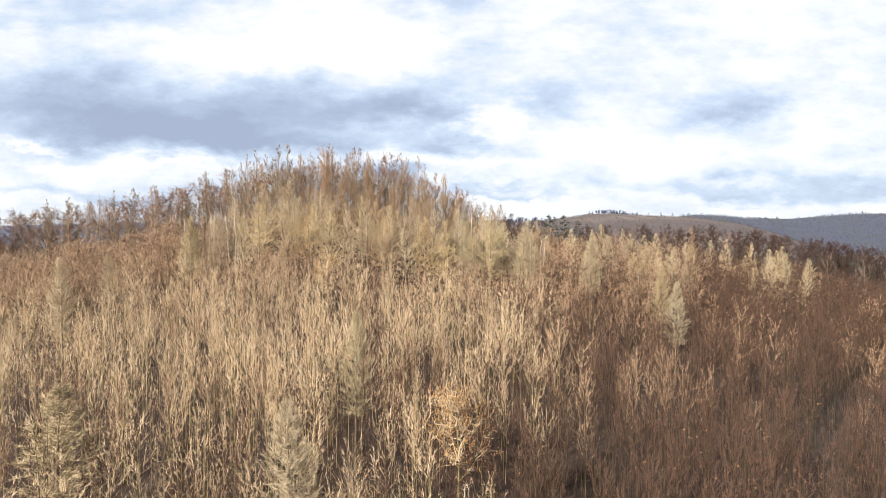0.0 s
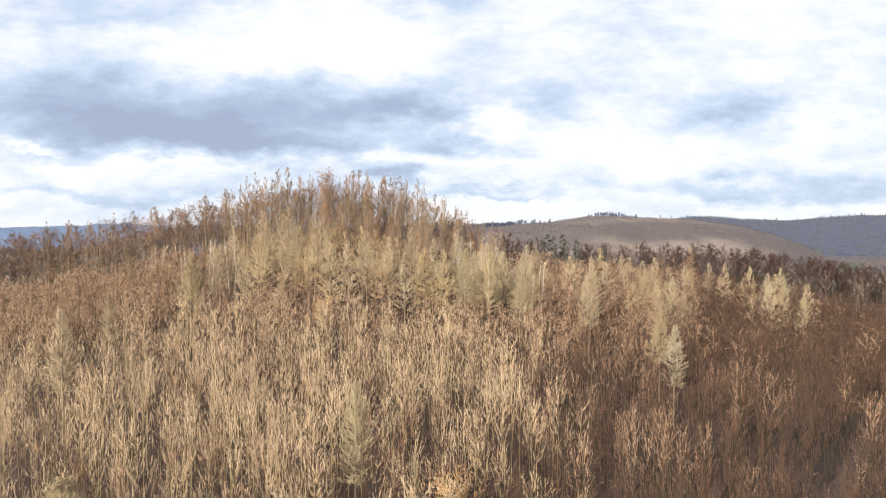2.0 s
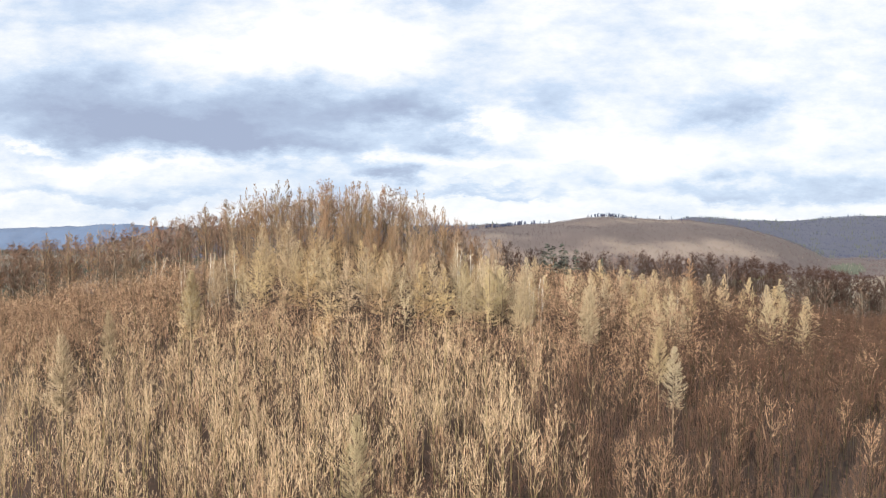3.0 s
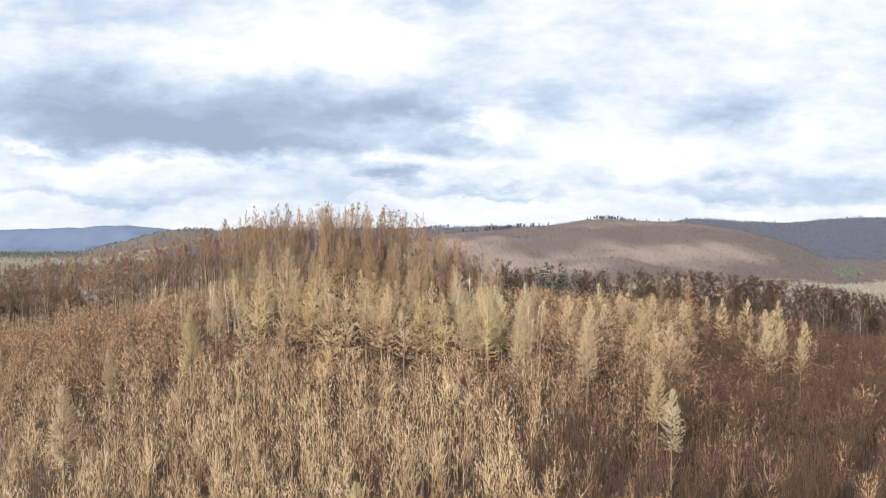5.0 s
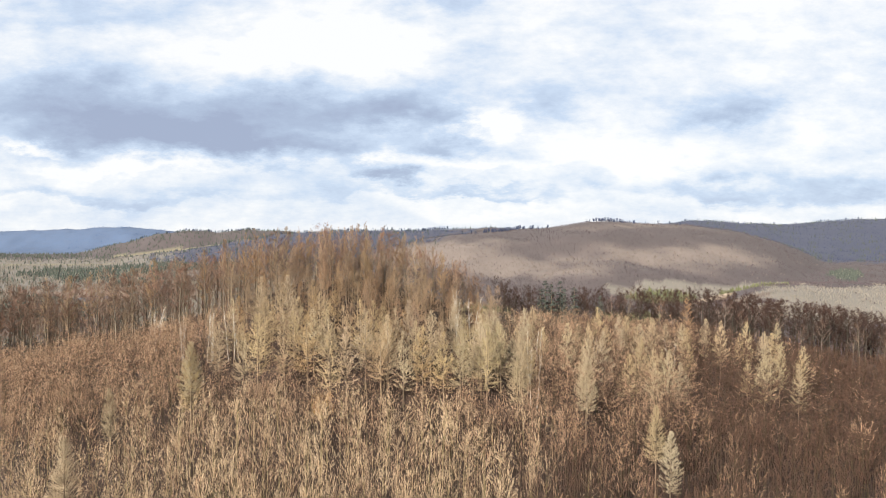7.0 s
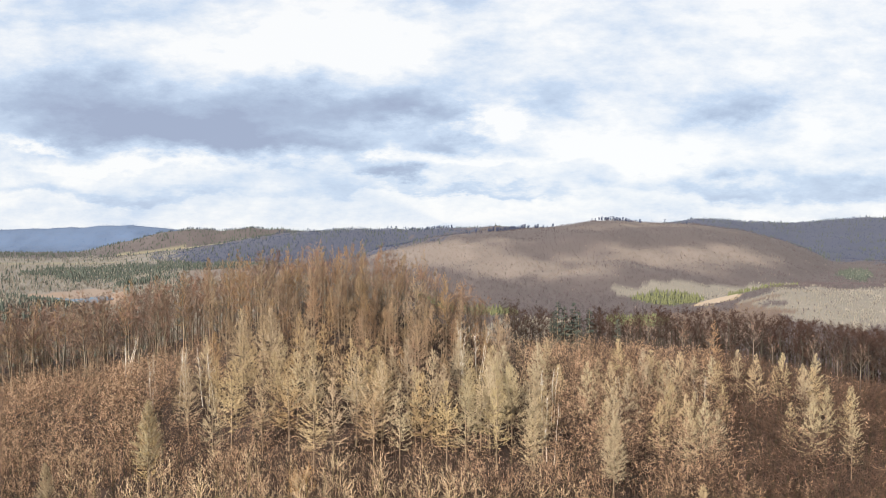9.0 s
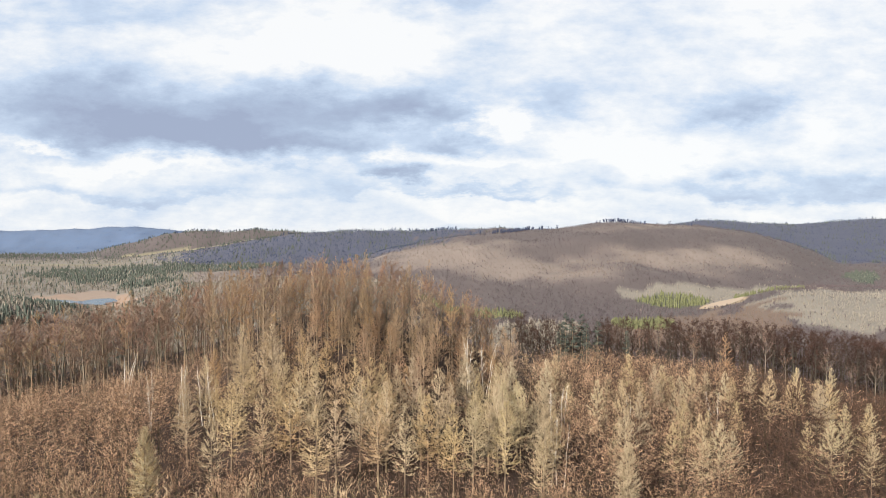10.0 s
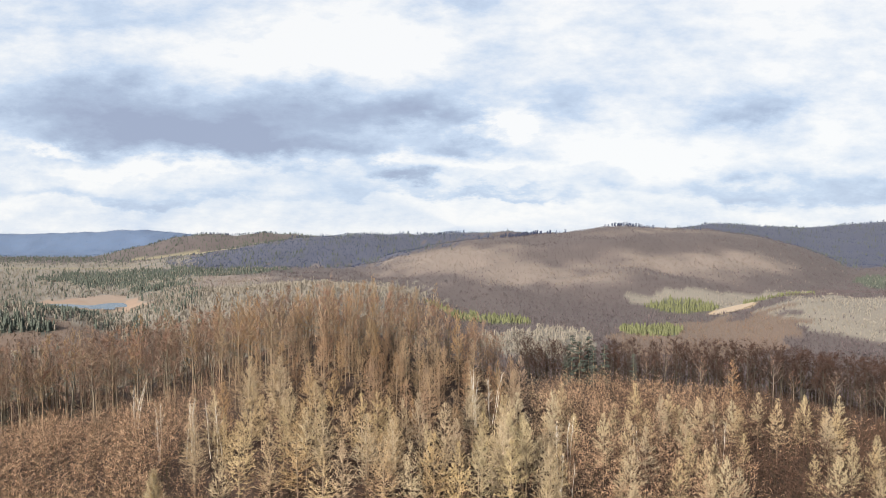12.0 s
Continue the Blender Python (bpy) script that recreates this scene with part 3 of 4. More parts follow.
def scatter(rs, x0, x1, y0, y1, step):
    """Places on a loosened grid."""
    gx, gy = np.meshgrid(np.arange(x0, x1, step), np.arange(y0, y1, step))
    return (gx + rs.uniform(-0.48, 0.48, gx.shape) * step).ravel(), (gy + rs.uniform(-0.48, 0.48, gy.shape) * step).ravel()


def edge_y(x):
    """Where the young thicket ends and the old wood on the crest begins."""
    return np.interp(x, [-170, -110, -70, -45, -10, 15, 40, 90, 130, 190], [176, 184, 184, 176, 180, 196, 216, 224, 214, 236])


def ride_distance(x, y):
    """Distance from the dark ride that cuts through the thicket."""
    line = np.array([(26, 46), (41, 70), (72, 108), (118, 150), (190, 205)], float)
    best = np.full(np.shape(x), 1e9)
    for a, b in zip(line[:-1], line[1:]):
        d = b - a
        t = np.clip(((x - a[0]) * d[0] + (y - a[1]) * d[1]) / (d @ d), 0, 1)
        best = np.minimum(best, np.hypot(x - a[0] - t * d[0], y - a[1] - t * d[1]))
    return best


def larch_share(x, y):
    """How much of the slope the larches hold."""
    hill = np.exp(-(((x + 15) / 34) ** 4) - (((y - 155) / 38) ** 4))
    right = np.exp(-(((x - 52) / 42) ** 4) - (((y - 158 - 0.45 * (x - 52)) / 26) ** 4))
    return hill, right


# single larches that stand out of the thicket: place, level of the tip, girth
SINGLES = [(-7.9, 59.5, 16.1, 0.8), (-46.6, 81, 20.9, 0.95), (-9.4, 40.5, 13.2, 1.15), (-25.8, 43.5, 13.4, 1.6), (-53.4, 106, 19.5, 0.85), (34.5, 105, 16.9, 0.95), (33.5, 95.5, 15.5, 0.95), (-44.0, 116, 25.2, 1.05), (27.0, 122, 25.0, 1.0)]
rs = np.random.RandomState(11)
young_shapes = [young_tree(100 + i, h, b, 17, 0.026, 0.034, leaf=l, forked=i % 2 == 0, low=0.42, steep=0.98, reach=0.9, loose=0.42, fine=0.75) for i, (h, b, l) in enumerate(((12.5, 25, 10), (11.2, 22, 0), (13.2, 26, 6), (12.0, 25, 34), (10.2, 22, 4), (12.8, 24, 8)))]
light_shapes = [young_tree(120 + i, h, 20, 10, 0.037, 0.026, low=0.34, steep=0.92, reach=0.98, loose=0.42, fine=0.85, leaf=l, forked=i % 2 == 0) for i, (h, l) in enumerate(((12.5, 5), (11.0, 2), (13.2, 3), (12.0, 9), (10.4, 2)))]
far_shapes = [young_tree(130 + i, h, 17, 6, 0.058, 0.024, low=0.2, leaf=2, steep=0.75, reach=1.2) for i, h in enumerate((12.5, 11.0, 13.2))]
px, py = scatter(rs, -190, 190, 62, 240, 1.75)
close_x, close_y = scatter(rs, -62, 62, 22, 62, 1.6)
px, py = np.concatenate([px, close_x]), np.concatenate([py, close_y])
hill, right = larch_share(px, py)
for sx, sy, sh, sg in SINGLES:
    clear = ((px - sx) / (1.4 + 0.9 * sg)) ** 2 + ((py - sy + 3.5) / 7.0) ** 2 < 1
    px, py, hill, right = px[~clear], py[~clear], hill[~clear], right[~clear]
gaps = ripple(px, py, 9.0, 41) + 0.7 * ripple(px, py, 4.5, 42)
keep = (np.abs(px) < 0.68 * py + 6) & (py < edge_y(px) + np.where(px > 18, 3, np.where(px > -58, 12, 38))) & (ride_distance(px, py) > 1.0)
keep &= rs.uniform(size=len(px)) > 0.55 * hill + 0.2 * right
keep &= rs.uniform(size=len(px)) < np.clip(0.74 + 0.42 * gaps, 0.2, 1.0) * np.where(py > 130, 0.8, 1.0)
px, py = px[keep], py[keep]
size = rs.uniform(0.72, 1.14, len(px)) * (1 + 0.08 * ripple(px, py, 26.0, 9)) * (1 - np.where(px > 15, 0.40, 0.46) * smooth(-34, 0, py - edge_y(px)))
size = np.where((py > edge_y(px)) & (px < -50), rs.uniform(0.16, 0.42, len(px)), size) * (1 - 0.28 * (larch_share(px, py)[0] > 0.3))
pz = ground(px, py) - 0.1
girth = 1 + 0.75 * smooth(92, 130, py)  # older and bushier up the slope
order = np.argsort(py + 0.15 * np.abs(px) + 99 * (np.abs(px) > 0.7 * py + 4))
near = np.zeros(len(px), bool)
near[order[:285]] = True
# redder young trees, cloud shade in their colour, hold right-hand slope and far rim
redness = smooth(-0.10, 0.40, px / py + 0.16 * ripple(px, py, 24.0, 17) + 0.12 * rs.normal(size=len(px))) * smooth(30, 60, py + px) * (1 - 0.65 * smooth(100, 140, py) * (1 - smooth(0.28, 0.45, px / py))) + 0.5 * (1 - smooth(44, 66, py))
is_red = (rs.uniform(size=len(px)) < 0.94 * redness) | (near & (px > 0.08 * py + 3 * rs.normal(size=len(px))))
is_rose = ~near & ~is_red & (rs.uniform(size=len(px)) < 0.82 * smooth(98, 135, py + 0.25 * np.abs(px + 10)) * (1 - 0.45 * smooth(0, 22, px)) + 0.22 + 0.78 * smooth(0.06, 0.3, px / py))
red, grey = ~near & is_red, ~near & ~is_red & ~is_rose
YOUNG, RED = [M_STEM, M_TWIG, M_LEAF, M_STEM, M_BRANCH], [M_STEM_DARK, M_TIP_SHADED, M_LEAF, M_STEM_DARK, M_TWIG_SHADED]
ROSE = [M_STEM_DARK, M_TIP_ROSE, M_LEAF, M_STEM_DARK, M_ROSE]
for which, mats, label in ((grey, YOUNG, "dense thicket of slim bare young beeches, grey-brown twigs and pale stems"), (red, RED, "dense thicket of bare young trees, reddish twigs darkened to paint in cloud shade"), (is_rose, ROSE, "dense thicket of bare young trees with rose-brown twigs")):
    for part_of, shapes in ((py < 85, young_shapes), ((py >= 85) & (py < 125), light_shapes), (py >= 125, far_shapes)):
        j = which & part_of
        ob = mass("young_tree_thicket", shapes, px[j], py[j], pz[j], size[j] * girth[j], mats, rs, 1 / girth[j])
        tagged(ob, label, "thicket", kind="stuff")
for name, mats, which, label in (("young_beech", YOUNG, near & ~is_red, "slim bare young beech with grey-brown twigs and a pale stem"), ("young_hornbeam", RED, near & is_red, "slim bare young tree, reddish twigs darkened to paint in cloud shade")):
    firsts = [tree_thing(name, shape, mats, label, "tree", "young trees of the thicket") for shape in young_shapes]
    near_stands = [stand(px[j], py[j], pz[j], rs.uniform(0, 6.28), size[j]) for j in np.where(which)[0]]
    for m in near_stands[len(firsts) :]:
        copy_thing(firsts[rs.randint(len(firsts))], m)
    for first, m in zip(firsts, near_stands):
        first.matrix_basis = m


# larches: single ones in the thicket, then those that cover the slope
def foot(x, y, sink=0.15):
    return float(ground(np.array([x]), np.array([y]))[0]) - sink


pending = []


def plant(kinds, places, unit=14.0):
    """Stands the kinds, then copies of them, at places (x, y, height, girth)."""
    for kind in kinds:
        kind.matrix_basis = Matrix.Identity(4)
    for n, (x, y, h, girth) in enumerate(places):
        s = h / unit
        m = Matrix.Translation((x, y, foot(x, y))) @ Matrix.Rotation(n * 2.4, 4, "Z") @ Matrix.Diagonal((s * girth, s * girth, s, 1))
        if n < len(kinds):
            late = kinds[n], m
            pending.append(late)
        else:
            copy_thing(kinds[n % len(kinds)], m)
    for kind, m in pending:
        kind.matrix_basis = m
    pending.clear()


def larch_kinds(name, mats, label, group, seeds, **shape):
    return [tree_thing(name, larch(s, **shape), mats, label, "larch tree", group) for s in seeds]


pale = larch_kinds("larch", [M_BARK, M_LARCH_PALE], "bare pale straw-coloured larch standing above young beeches", "larches in the thicket", (1, 2, 3), branches=260, twigs=38, spread=0.15, low=0.40, twig_w=0.032)
plant(pale, [(x, y, min(max(tip - foot(x, y), 9.0), 17.0), girth) for x, y, tip, girth in SINGLES])
# larches that stand out along the front of their stand
FRONT = [
    (-18.1, 126.5), (-15.2, 133.5), (-21.0, 125.0), (-11.7, 129.5), (-10.9, 138.0), (-6.8, 145.5), (-7.3, 129.0), (-3.7, 134.5), (-26.4, 131.0), (-44.0, 116.5), (-37.0, 124.0),
    (-36.3, 131.0), (-30.9, 130.5), (-77.4, 163.0), (4.0, 132.5), (8.5, 138.5), (6.9, 139.5), (13.2, 144.5), (9.4, 133.5), (16.2, 135.0), (24.0, 171.5), (10.6, 158.5), (13.4, 184.5),
    (15.6, 183.0), (30.2, 156.5), (35.5, 158.0), (46.3, 172.0), (50.1, 166.5), (30.7, 137.5), (49.1, 142.0), (76.7, 180.5), (85.8, 175.0), (97.8, 192.0),
]
kinds_of_larch = dict(branches=140, twigs=18, low=0.24, spread=0.215, twig_w=0.063)
golden = larch_kinds("larch", [M_BARK, M_LARCH], "bare golden-brown larch on the hillside", "larches on the slope", (11, 12, 13, 14, 15), **kinds_of_larch)
straw = larch_kinds("larch", [M_BARK, M_LARCH_PALE], "bare pale straw-yellow larch at the edge of the stand", "larches on the slope", (16, 17, 18, 19), **kinds_of_larch)
brown = larch_kinds("larch", [M_BARK, M_LARCH_OLD], "bare reddish-brown larch high on the hillside", "larches on the slope", (21, 22, 23, 24), **kinds_of_larch)
lx, ly = scatter(rs, -60, 108, 124, 206, 5.3)
hill, right = larch_share(lx, ly)
keep = (rs.uniform(size=len(lx)) < np.maximum(0.97 * (hill > 0.35), 0.24 * (right > 0.3))) & (ly < edge_y(lx) + np.where((lx > -42) & (lx < 14), 16, -2)) & (ly > 128 + 0.12 * np.abs(lx + 8))
for x, y in FRONT:
    keep &= np.hypot(lx - x, ly - y) > 3.4
places = [(x, y, 16.0 + 0.8 * math.sin(7 * x), 1.0 + 0.14 * math.sin(5 * y)) for x, y in FRONT]
places += [(x, y, h, g) for x, y, h, g in zip(lx[keep], ly[keep], rs.uniform(11.5, 16.0, keep.sum()), rs.uniform(0.85, 1.2, keep.sum()))]
sorts = [1 if x > 2 and y < 165 + 0.4 * x else 2 if y + 9 * math.sin(3 * x + y) > 156 else 0 for x, y, h, g in places]
for sort, larches in enumerate((golden, straw, brown)):
    plant(larches, [p for p, k in zip(places, sorts) if k == sort])


def tip_height(x):
    """How high the tops of the old wood reach along the crest."""
    return np.interp(x, (-175, -130, -115, -99, -75, -63, -46, -35, -15, -6, 15, 40, 80, 125, 200), (26, 30, 33, 36, 41, 43, 45.5, 47, 46, 43, 30, 23, 24, 22, 18))


# the old wood on the crest: tall thin larches and beeches
tall_larches = larch_kinds("tall_larch", [M_BARK, M_LARCH_OLD], "tall thin bare larch with a long trunk on the crest", "tall larches of the crest", (31, 32, 33, 34), branches=74, twigs=22, low=0.32, spread=0.165, droop=0.2, twig_w=0.066, stem=0.13)
cx, cy = scatter(rs, -175, 14, 176, 236, 5.6)
crest = (cy > edge_y(cx) + 1) & (cy < edge_y(cx) + np.where(cx > -55, 40, 36)) & (rs.uniform(size=len(cx)) < 0.88)
cx, cy = cx[crest], cy[crest]
top = np.exp(-(((cx + 28) / 36) ** 2))
is_larch = rs.uniform(size=len(cx)) < 0.25 + 0.6 * top
plant(tall_larches, [(x, y, h, 0.8) for x, y, h in zip(cx[is_larch], cy[is_larch], np.clip(tip_height(cx[is_larch]) - ground(cx[is_larch], cy[is_larch]) - rs.uniform(-0.8, 4.5, is_larch.sum()), 9, 23))])
beech_shapes = [tall_tree(50 + i, twigs=66, twig_w=0.072, low=0.3, leaf=3 * (i == 1)) for i in range(4)]
beeches = [tree_thing("beech", a, [M_BEECH_BARK, M_BEECH, M_LEAF], "tall bare reddish-brown beech with a pale grey trunk", "beech tree", "old beeches") for a in beech_shapes]
tall = np.clip(tip_height(cx[~is_larch]) - ground(cx[~is_larch], cy[~is_larch]) - rs.uniform(0.5, 5.0, (~is_larch).sum()), 9, 20.5)
plant(beeches, [(x, y, h, 1.05) for x, y, h in zip(cx[~is_larch], cy[~is_larch], tall)], 19.0)
# thinner beeches fill the crest between them
kx, ky = scatter(rs, -170, 12, 182, 226, 4.5)
fill = (ky > edge_y(kx) + 4) & (ky < edge_y(kx) + 38) & (rs.uniform(size=len(kx)) < np.where(kx > -66, 0.85, 0.62))
kx, ky = kx[fill], ky[fill]
reach = np.clip(tip_height(kx) - ground(kx, ky) - rs.uniform(1.5, 6.5, len(kx)) - 5.0 * smooth(50, 85, -kx), 6, 16)
ob = mass("beech_wood", [tall_tree(55 + i, low=0.16, boughs=9, twigs=34, twig_w=0.07) for i in range(3)], kx, ky, ground(kx, ky) - 0.2, reach / 19.0, [M_BEECH_BARK, M_BEECH, M_LEAF, M_BEECH_BARK], rs)
tagged(ob, "reddish-brown bare beech wood filling the crest of the hill", "woodland", kind="stuff")
# the wood in the dip behind the thicket, cloud shade in its colours, a few pale trunks in its first row
tx, ty = scatter(rs, 20, 205, 214, 276, 5.6)
dark = (ty > edge_y(tx) + 4) & (rs.uniform(size=len(tx)) < 0.9)
tx, ty = tx[dark], ty[dark]
# alders: the beech shape, its colours darkened as if under cloud
alders = [tree_thing("alder", a, [M_DIP_SHADE_BARK, M_DIP_SHADE_TWIG, M_LEAF], "tall bare tree in a dip, cloud shade painted into its dark colour", "alder tree", "alders of the dark wood") for a in (tall_tree(90, low=0.3, twigs=46, twig_w=0.12), tall_tree(91, low=0.25, twigs=46, twig_w=0.12), tall_tree(92, low=0.35, twigs=46, twig_w=0.12))]
front_rows = ty < edge_y(tx) + 30
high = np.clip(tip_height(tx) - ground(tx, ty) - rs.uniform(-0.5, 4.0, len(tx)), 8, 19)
plant(alders, [(x, y, h, 1.15) for x, y, h in zip(tx[front_rows], ty[front_rows], high[front_rows])][:295], 19.0)
back_rows = ~front_rows
ob = mass("alder_wood", [tall_tree(93 + i, low=0.3, boughs=7, twigs=30, twig_w=0.14) for i in range(2)], tx[back_rows], ty[back_rows], ground(tx[back_rows], ty[back_rows]) - 0.2, high[back_rows] / 19.0, [M_DIP_SHADE_BARK, M_DIP_SHADE_TWIG, M_LEAF, M_DIP_SHADE_BARK], rs)
tagged(ob, "wood of tall bare trees, darkened to paint in cloud shade", "woodland", kind="stuff")
pale_beeches = [tree_thing("beech", tall_tree(97, low=0.5, twigs=30), [M_BEECH_BARK, M_BEECH, M_LEAF], "bare beech with a pale trunk before the dark wood", "beech tree", "pale trunks before the dark wood")]
edge_x = np.array([58.0, 63, 74, 84, 97, 103, 112, 121, 127, 136, 141, 150, 159])
plant(pale_beeches, [(x, float(edge_y(x)) + 3 + 2 * math.sin(x), 14.5 + 2 * math.sin(x * 1.7), 0.8) for x in edge_x], 19.0)
spruces = [tree_thing("spruce", spruce(60 + i), [M_BARK, M_SPRUCE], "dark green spruce at the edge of the bare wood", "spruce tree", "spruces") for i in range(2)]
plant(spruces, [(33, 219, 12, 1.2), (37, 221, 14, 1.2), (41, 220, 13, 1.1), (45, 223, 14, 1.2), (54, 224, 12, 1), (36, 228, 15, 1.2), (41, 227, 15, 1.2), (-108, 192, 7, 1.2), (-116, 190, 6, 1.3), (-101, 194, 6, 1.2), (-122, 194, 8, 1.1)], 14.0)
# dark growth added between the trunks so the wood looks shaded inside
ux, uy = scatter(rs, 24, 205, 222, 262, 4.2)
under = (uy > edge_y(ux) + 5) & (rs.uniform(size=len(ux)) < 0.85)
ux, uy = ux[under], uy[under]
ob = mass("undergrowth", [spruce(64 + i, branches=26, twigs=4) for i in range(2)], ux, uy, ground(ux, uy) - 0.1, rs.uniform(0.4, 0.85, len(ux)), [M_DIP_SHADE_BARK, M_DIP_SHADE_TWIG], rs)
tagged(ob, "dark reddish-brown undergrowth added to deepen the wood's painted shade", "undergrowth", kind="stuff")
single = larch_kinds("larch", [M_BARK, M_LARCH_OLD], "reddish-brown bare larch before the dark wood", "larches before the dark wood", (41,), branches=120, twigs=14, low=0.1, spread=0.17, twig_w=0.07)
plant(single, [(79, 212, 17, 1.25)])

# the copper-leaved oak in the thicket, the white birches
oaks = [tree_thing("oak", tall_tree(71, h=10.5, boughs=11, twigs=40, low=0.6, wide=0.17, stem=0.1, twig_w=0.03, leaf=150), [M_STEM, M_TWIG, M_OAK_LEAF], "young oak holding on to its orange-brown dry leaves", "oak tree", "oaks with dry leaves")]
plant(oaks, [(1.1, 46.6, 14.2, 0.8), (-19.5, 107, 11.5, 0.8), (50, 66, 9.5, 0.9)], 10.5)
birches = [tree_thing("birch", birch_clump(80 + i, stems=2 + i % 3), [M_BIRCH, M_TWIG], "clump of bare birches with white stems", "birch tree", "birches") for i in range(3)]
plant(birches, [(-52.4, 150.5, 14, 1), (-47.0, 149.5, 14, 1), (-59.5, 152.0, 12, 1), (23.1, 158.0, 14, 1), (8.0, 175.5, 15, 1), (4.8, 169.0, 15, 1), (20.6, 157.0, 13, 1), (-75.2, 174.0, 14, 1), (2, 41, 10, 0.8), (-6, 44, 10.5, 0.8), (19.5, 139, 14, 1), (-52, 152, 12, 1), (40, 168, 12, 1), (62, 176, 12, 1)], 11.0)


# ---- woods and fields of the far country ----
def far_tree(seed, spikes, h, wide, cone=False):
    """A far tree as a small bundle of upright sprays, or a small ragged cone."""
    s = Shape(seed)
    rs = s.rs
    if cone:
        for i in range(3):
            z0, z1, r = h * (0.05 + 0.28 * i), h * (0.5 + 0.25 * i), wide * (0.5 - 0.13 * i)
            a = np.arange(5) * math.tau / 5 + i
            ring = np.stack([np.cos(a) * r, np.sin(a) * r, np.full(5, z0) + rs.normal(0, h * 0.03, 5)], 1)
            tri = [(j, (j + 1) % 5, 5) for j in range(5)]
            s.put(np.concatenate([ring, [(0, 0, z1)]]), tri, 0)
        return s.arrays()
    a = rs.uniform(0, math.tau, spikes)
    r = wide * 0.5 * np.sqrt(rs.uniform(0, 1, spikes))
    foot = np.stack([np.cos(a) * r * 0.5, np.sin(a) * r * 0.5, rs.uniform(0.15, 0.5, spikes) * h], 1)
    tip = np.stack([np.cos(a) * r, np.sin(a) * r, rs.uniform(0.75, 1.0, spikes) * h], 1)
    s.blades(tip * (1, 1, 0.98), foot, wide * 0.26, 0)
    s.blades(foot, tip, wide * 0.32, 0)
    return s.arrays()


bare = [far_tree(200 + i, 2, 6.8, 5.6) for i in range(5)]
slender = [far_tree(220 + i, 3, 9.5, 4.4) for i in range(6)]
cones = [far_tree(210 + i, 0, 14, 7.0, True) for i in range(4)]
rs = np.random.RandomState(23)
N = 125000
fu = rs.uniform(-0.80, 0.80, N)
fd = np.exp(rs.uniform(math.log(560), math.log(4850), N))
fx, fy = fu * fd, fd
fz = ground(fx, fy)
# leave out what faces away behind a nearer rise
run = np.full(N, -9.0)
for step in np.linspace(0.15, 0.98, 24):
    run = np.maximum(run, (ground(fx * step, fy * step) - 61) / (fd * step))
seen = (fz + 16 - 61) / fd > run - 0.002
fx, fy, fz, fu, fd = fx[seen], fy[seen], fz[seen], fu[seen], fd[seen]
kind = land_cover(fx, fy)[1]
chance = rs.uniform(size=len(fx))
kind = np.where((kind == 4) & (chance < 0.42), 1, kind)
kind = np.where((kind == 1) & (chance > 0.93), 0, kind)
kind = np.where((kind == 1) & (fu < -0.38) & (chance < 0.07 + 0.12 * ripple(fx, fy, 150.0, 8)), 4, kind)
kind = np.where((kind == 0) & (fd > 3300) & (fu < -0.2) & (chance < 0.45), 4, kind)
kind = np.where((kind == 2) & (chance < 0.10 + 0.22 * ripple(fx, fy, 210.0, 12)), 4, kind)
# trees inside the painted sun patches take the paler colour
sun_here = (kind == 0) & (rs.uniform(size=len(fx)) < sun_mottling(fx, fy) * 0.95)
kind = np.where(sun_here, 10, kind)
sets = {key: kind == i for i, (key, colour) in enumerate(COVERS)}
sets["heath"] &= chance < 0.95
for key, name, label, shapes, mat, scale in (
    ("bare", "far_bare_wood", "far hillside of bare purple-brown beech wood", bare, M_FARWOOD, 0.8),
    ("pale", "far_pale_wood", "far pale grey-brown bare wood in sunlight", slender, M_FARPALE, 1.0),
    ("tan", "far_tan_wood", "far slopes of bare tan-brown wood, sunlight painted into the colour", bare, M_FARSUN, 0.9),
    ("heath", "far_red_scrub", "far reddish-brown scrub on a cleared slope", slender, M_FARRED, 0.5),
    ("blue", "far_blue_wood", "distant wooded ridges, blue haze painted into the colour", bare, M_FARHAZE, 1.0),
    ("dark", "far_dark_wood", "far slopes of bare wood, cloud shade and haze painted in dark blue", bare, M_FARSHADE, 1.0),
    ("spruce", "far_spruce_wood", "far stand of dark green spruces", cones, M_SPRUCE, 0.9),
    ("plantation", "spruce_plantation", "far young plantation of fresh green spruces", cones, M_GREEN, 0.7),
):
    j = sets[key]
    ob = mass(name, shapes, fx[j], fy[j], fz[j] - 0.5, scale * np.where((key == "pale") & (fu[j] > 0.2), 0.6, 1.0) * rs.uniform(0.7, 1.25, j.sum()), [mat], rs, rs.uniform(0.85, 1.15, j.sum()))
    tagged(ob, label, "woodland", kind="stuff")


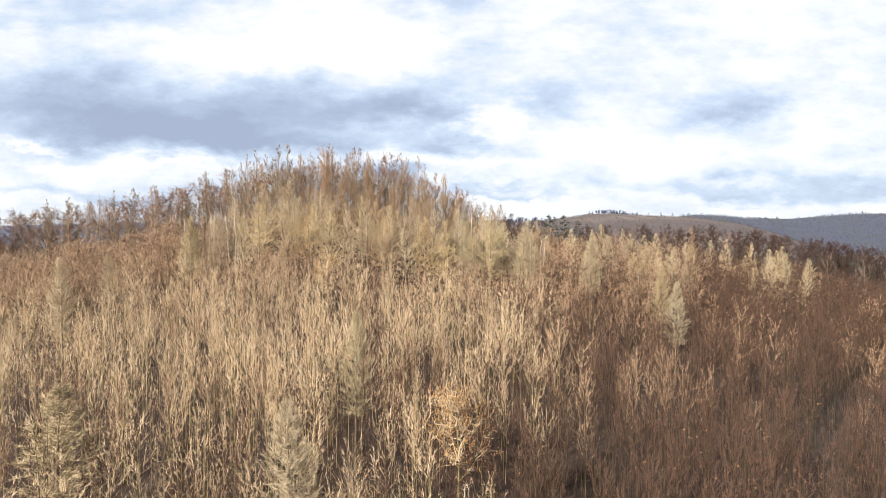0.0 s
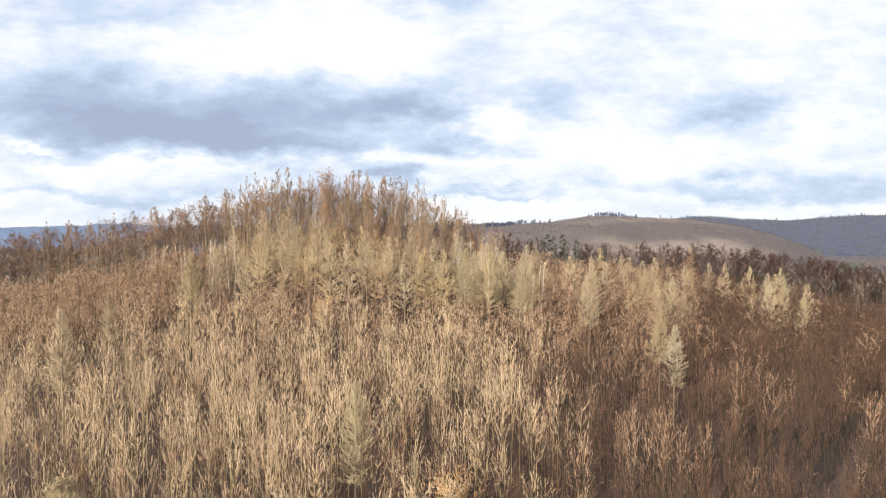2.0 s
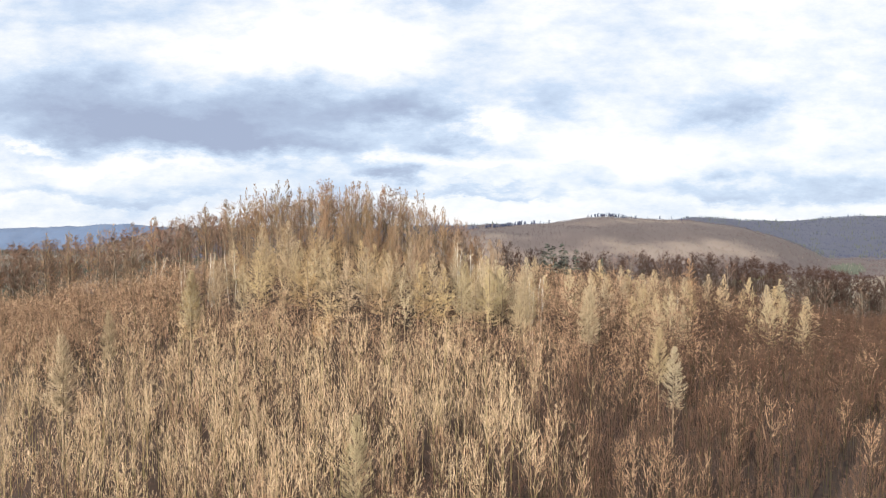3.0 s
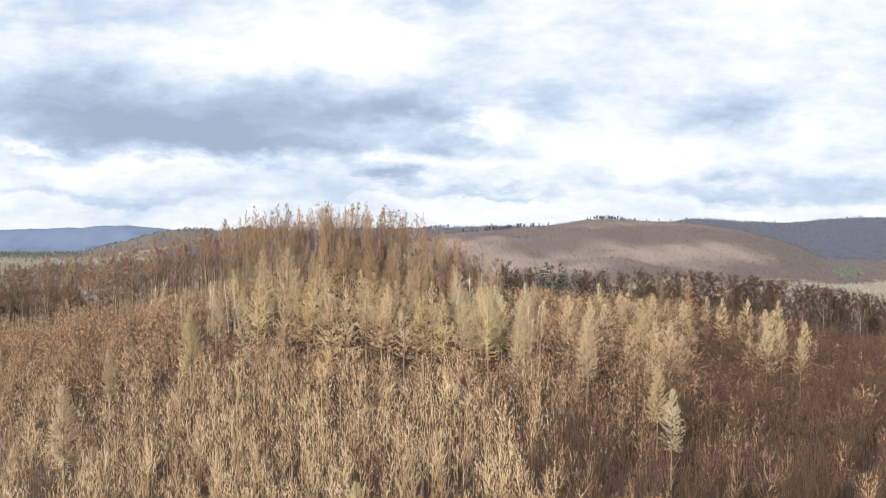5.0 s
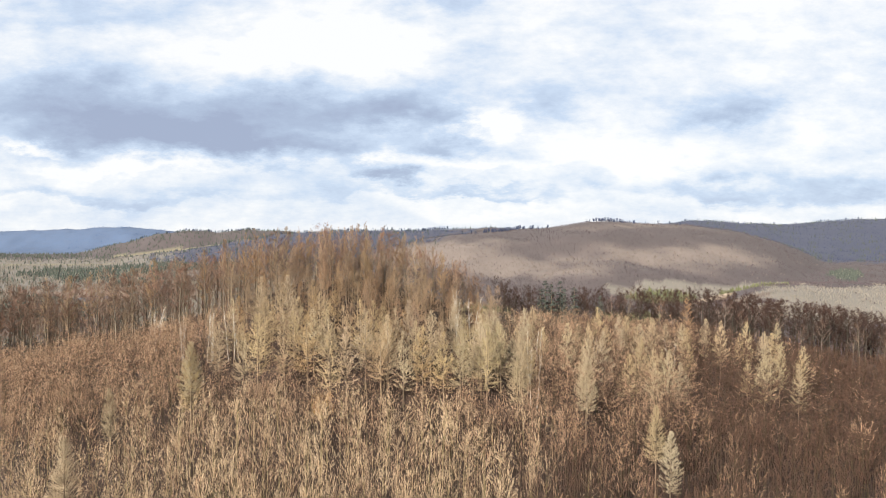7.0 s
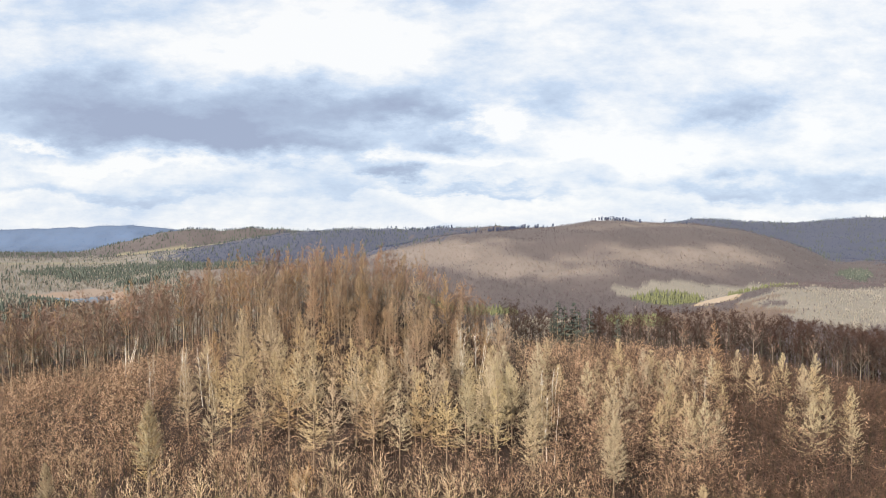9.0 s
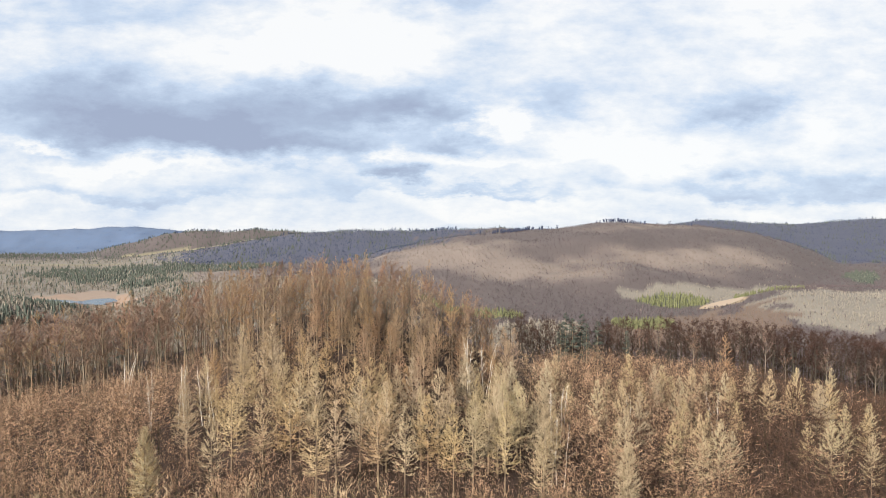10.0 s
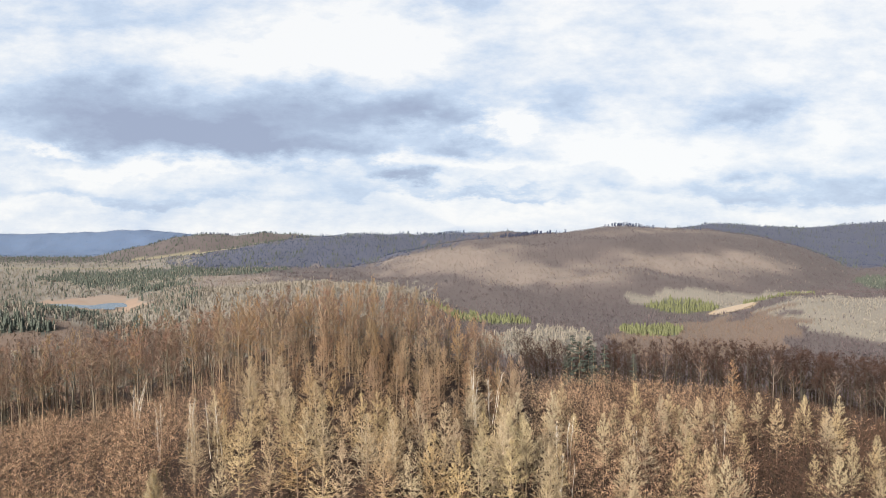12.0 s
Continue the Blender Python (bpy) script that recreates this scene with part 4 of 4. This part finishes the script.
def patch_sheet(name, cu, cd, wu, wd, lift, mat, label, category, level=None, wobble=0.25, seed=1):
    """A ragged flat patch lying on the land (a lake, a shore, a field)."""
    q = np.random.RandomState(seed)
    a = np.linspace(0, math.tau, 49)[:-1]
    edge = 1 + wobble * (np.sin(a * 2 + q.rand() * 6) * 0.5 + np.sin(a * 3 + q.rand() * 6) * 0.4 + np.sin(a * 7 + q.rand() * 6) * 0.15)
    ringed = np.linspace(0.02, 1, 9)[:, None] * edge[None]
    d = cd + wd * ringed * np.sin(a)
    x = (cu + wu * ringed * np.cos(a)) * d
    x, d = np.concatenate([x, x[:, :1]], 1), np.concatenate([d, d[:, :1]], 1)
    z = ground(x, d) + lift if level is None else np.full(x.shape, level)
    v, f = sheet(x, d, z)
    return tagged(new(name, mesh_of(name, v, f[:, ::-1] if level is None else f[:, ::-1], [mat])), label, category, kind="structure")


patch_sheet("shore", -0.540, 1585, 0.074, 135, 0, M_SHORE, "dry pinkish-brown shore of a low reservoir", "shore", FLOOR + 1.0, 0.75, 4)
patch_sheet("water", -0.545, 1530, 0.042, 62, 0, M_WATER, "grey-blue water of a low reservoir", "water", FLOOR + 1.6, 0.9, 5)
patch_sheet("clearing", 0.405, 1435, 0.032, 44, 1.2, M_SAND, "bare sandy yellow clearing", "clearing", None, 0.3, 6)

# taller trees in loose groups along the far skylines
groups_u = np.concatenate([rs.normal(c, w, n) for c, w, n in ((0.10, 0.022, 90), (-0.02, 0.03, 60), (-0.16, 0.05, 70), (0.25, 0.02, 60), (-0.37, 0.03, 50), (-0.30, 0.03, 50), (0.42, 0.05, 50), (0.58, 0.03, 40))])
groups_d = np.where(groups_u > 0.03, 2490, np.where(groups_u > -0.25, 3290, 3880)) + rs.uniform(-30, 10, len(groups_u))
groups_d = np.where(groups_u > 0.36, 4230, groups_d)
sky_trees = [far_tree(230 + i, 4, 15, 7) for i in range(3)]
ob = mass("skyline_trees", sky_trees, groups_u * groups_d, groups_d, ground(groups_u * groups_d, groups_d) - 1, rs.uniform(0.7, 1.3, len(groups_u)), [M_FARSHADE], rs)
tagged(ob, "loose rows of bare trees along the far skyline", "woodland", kind="stuff")
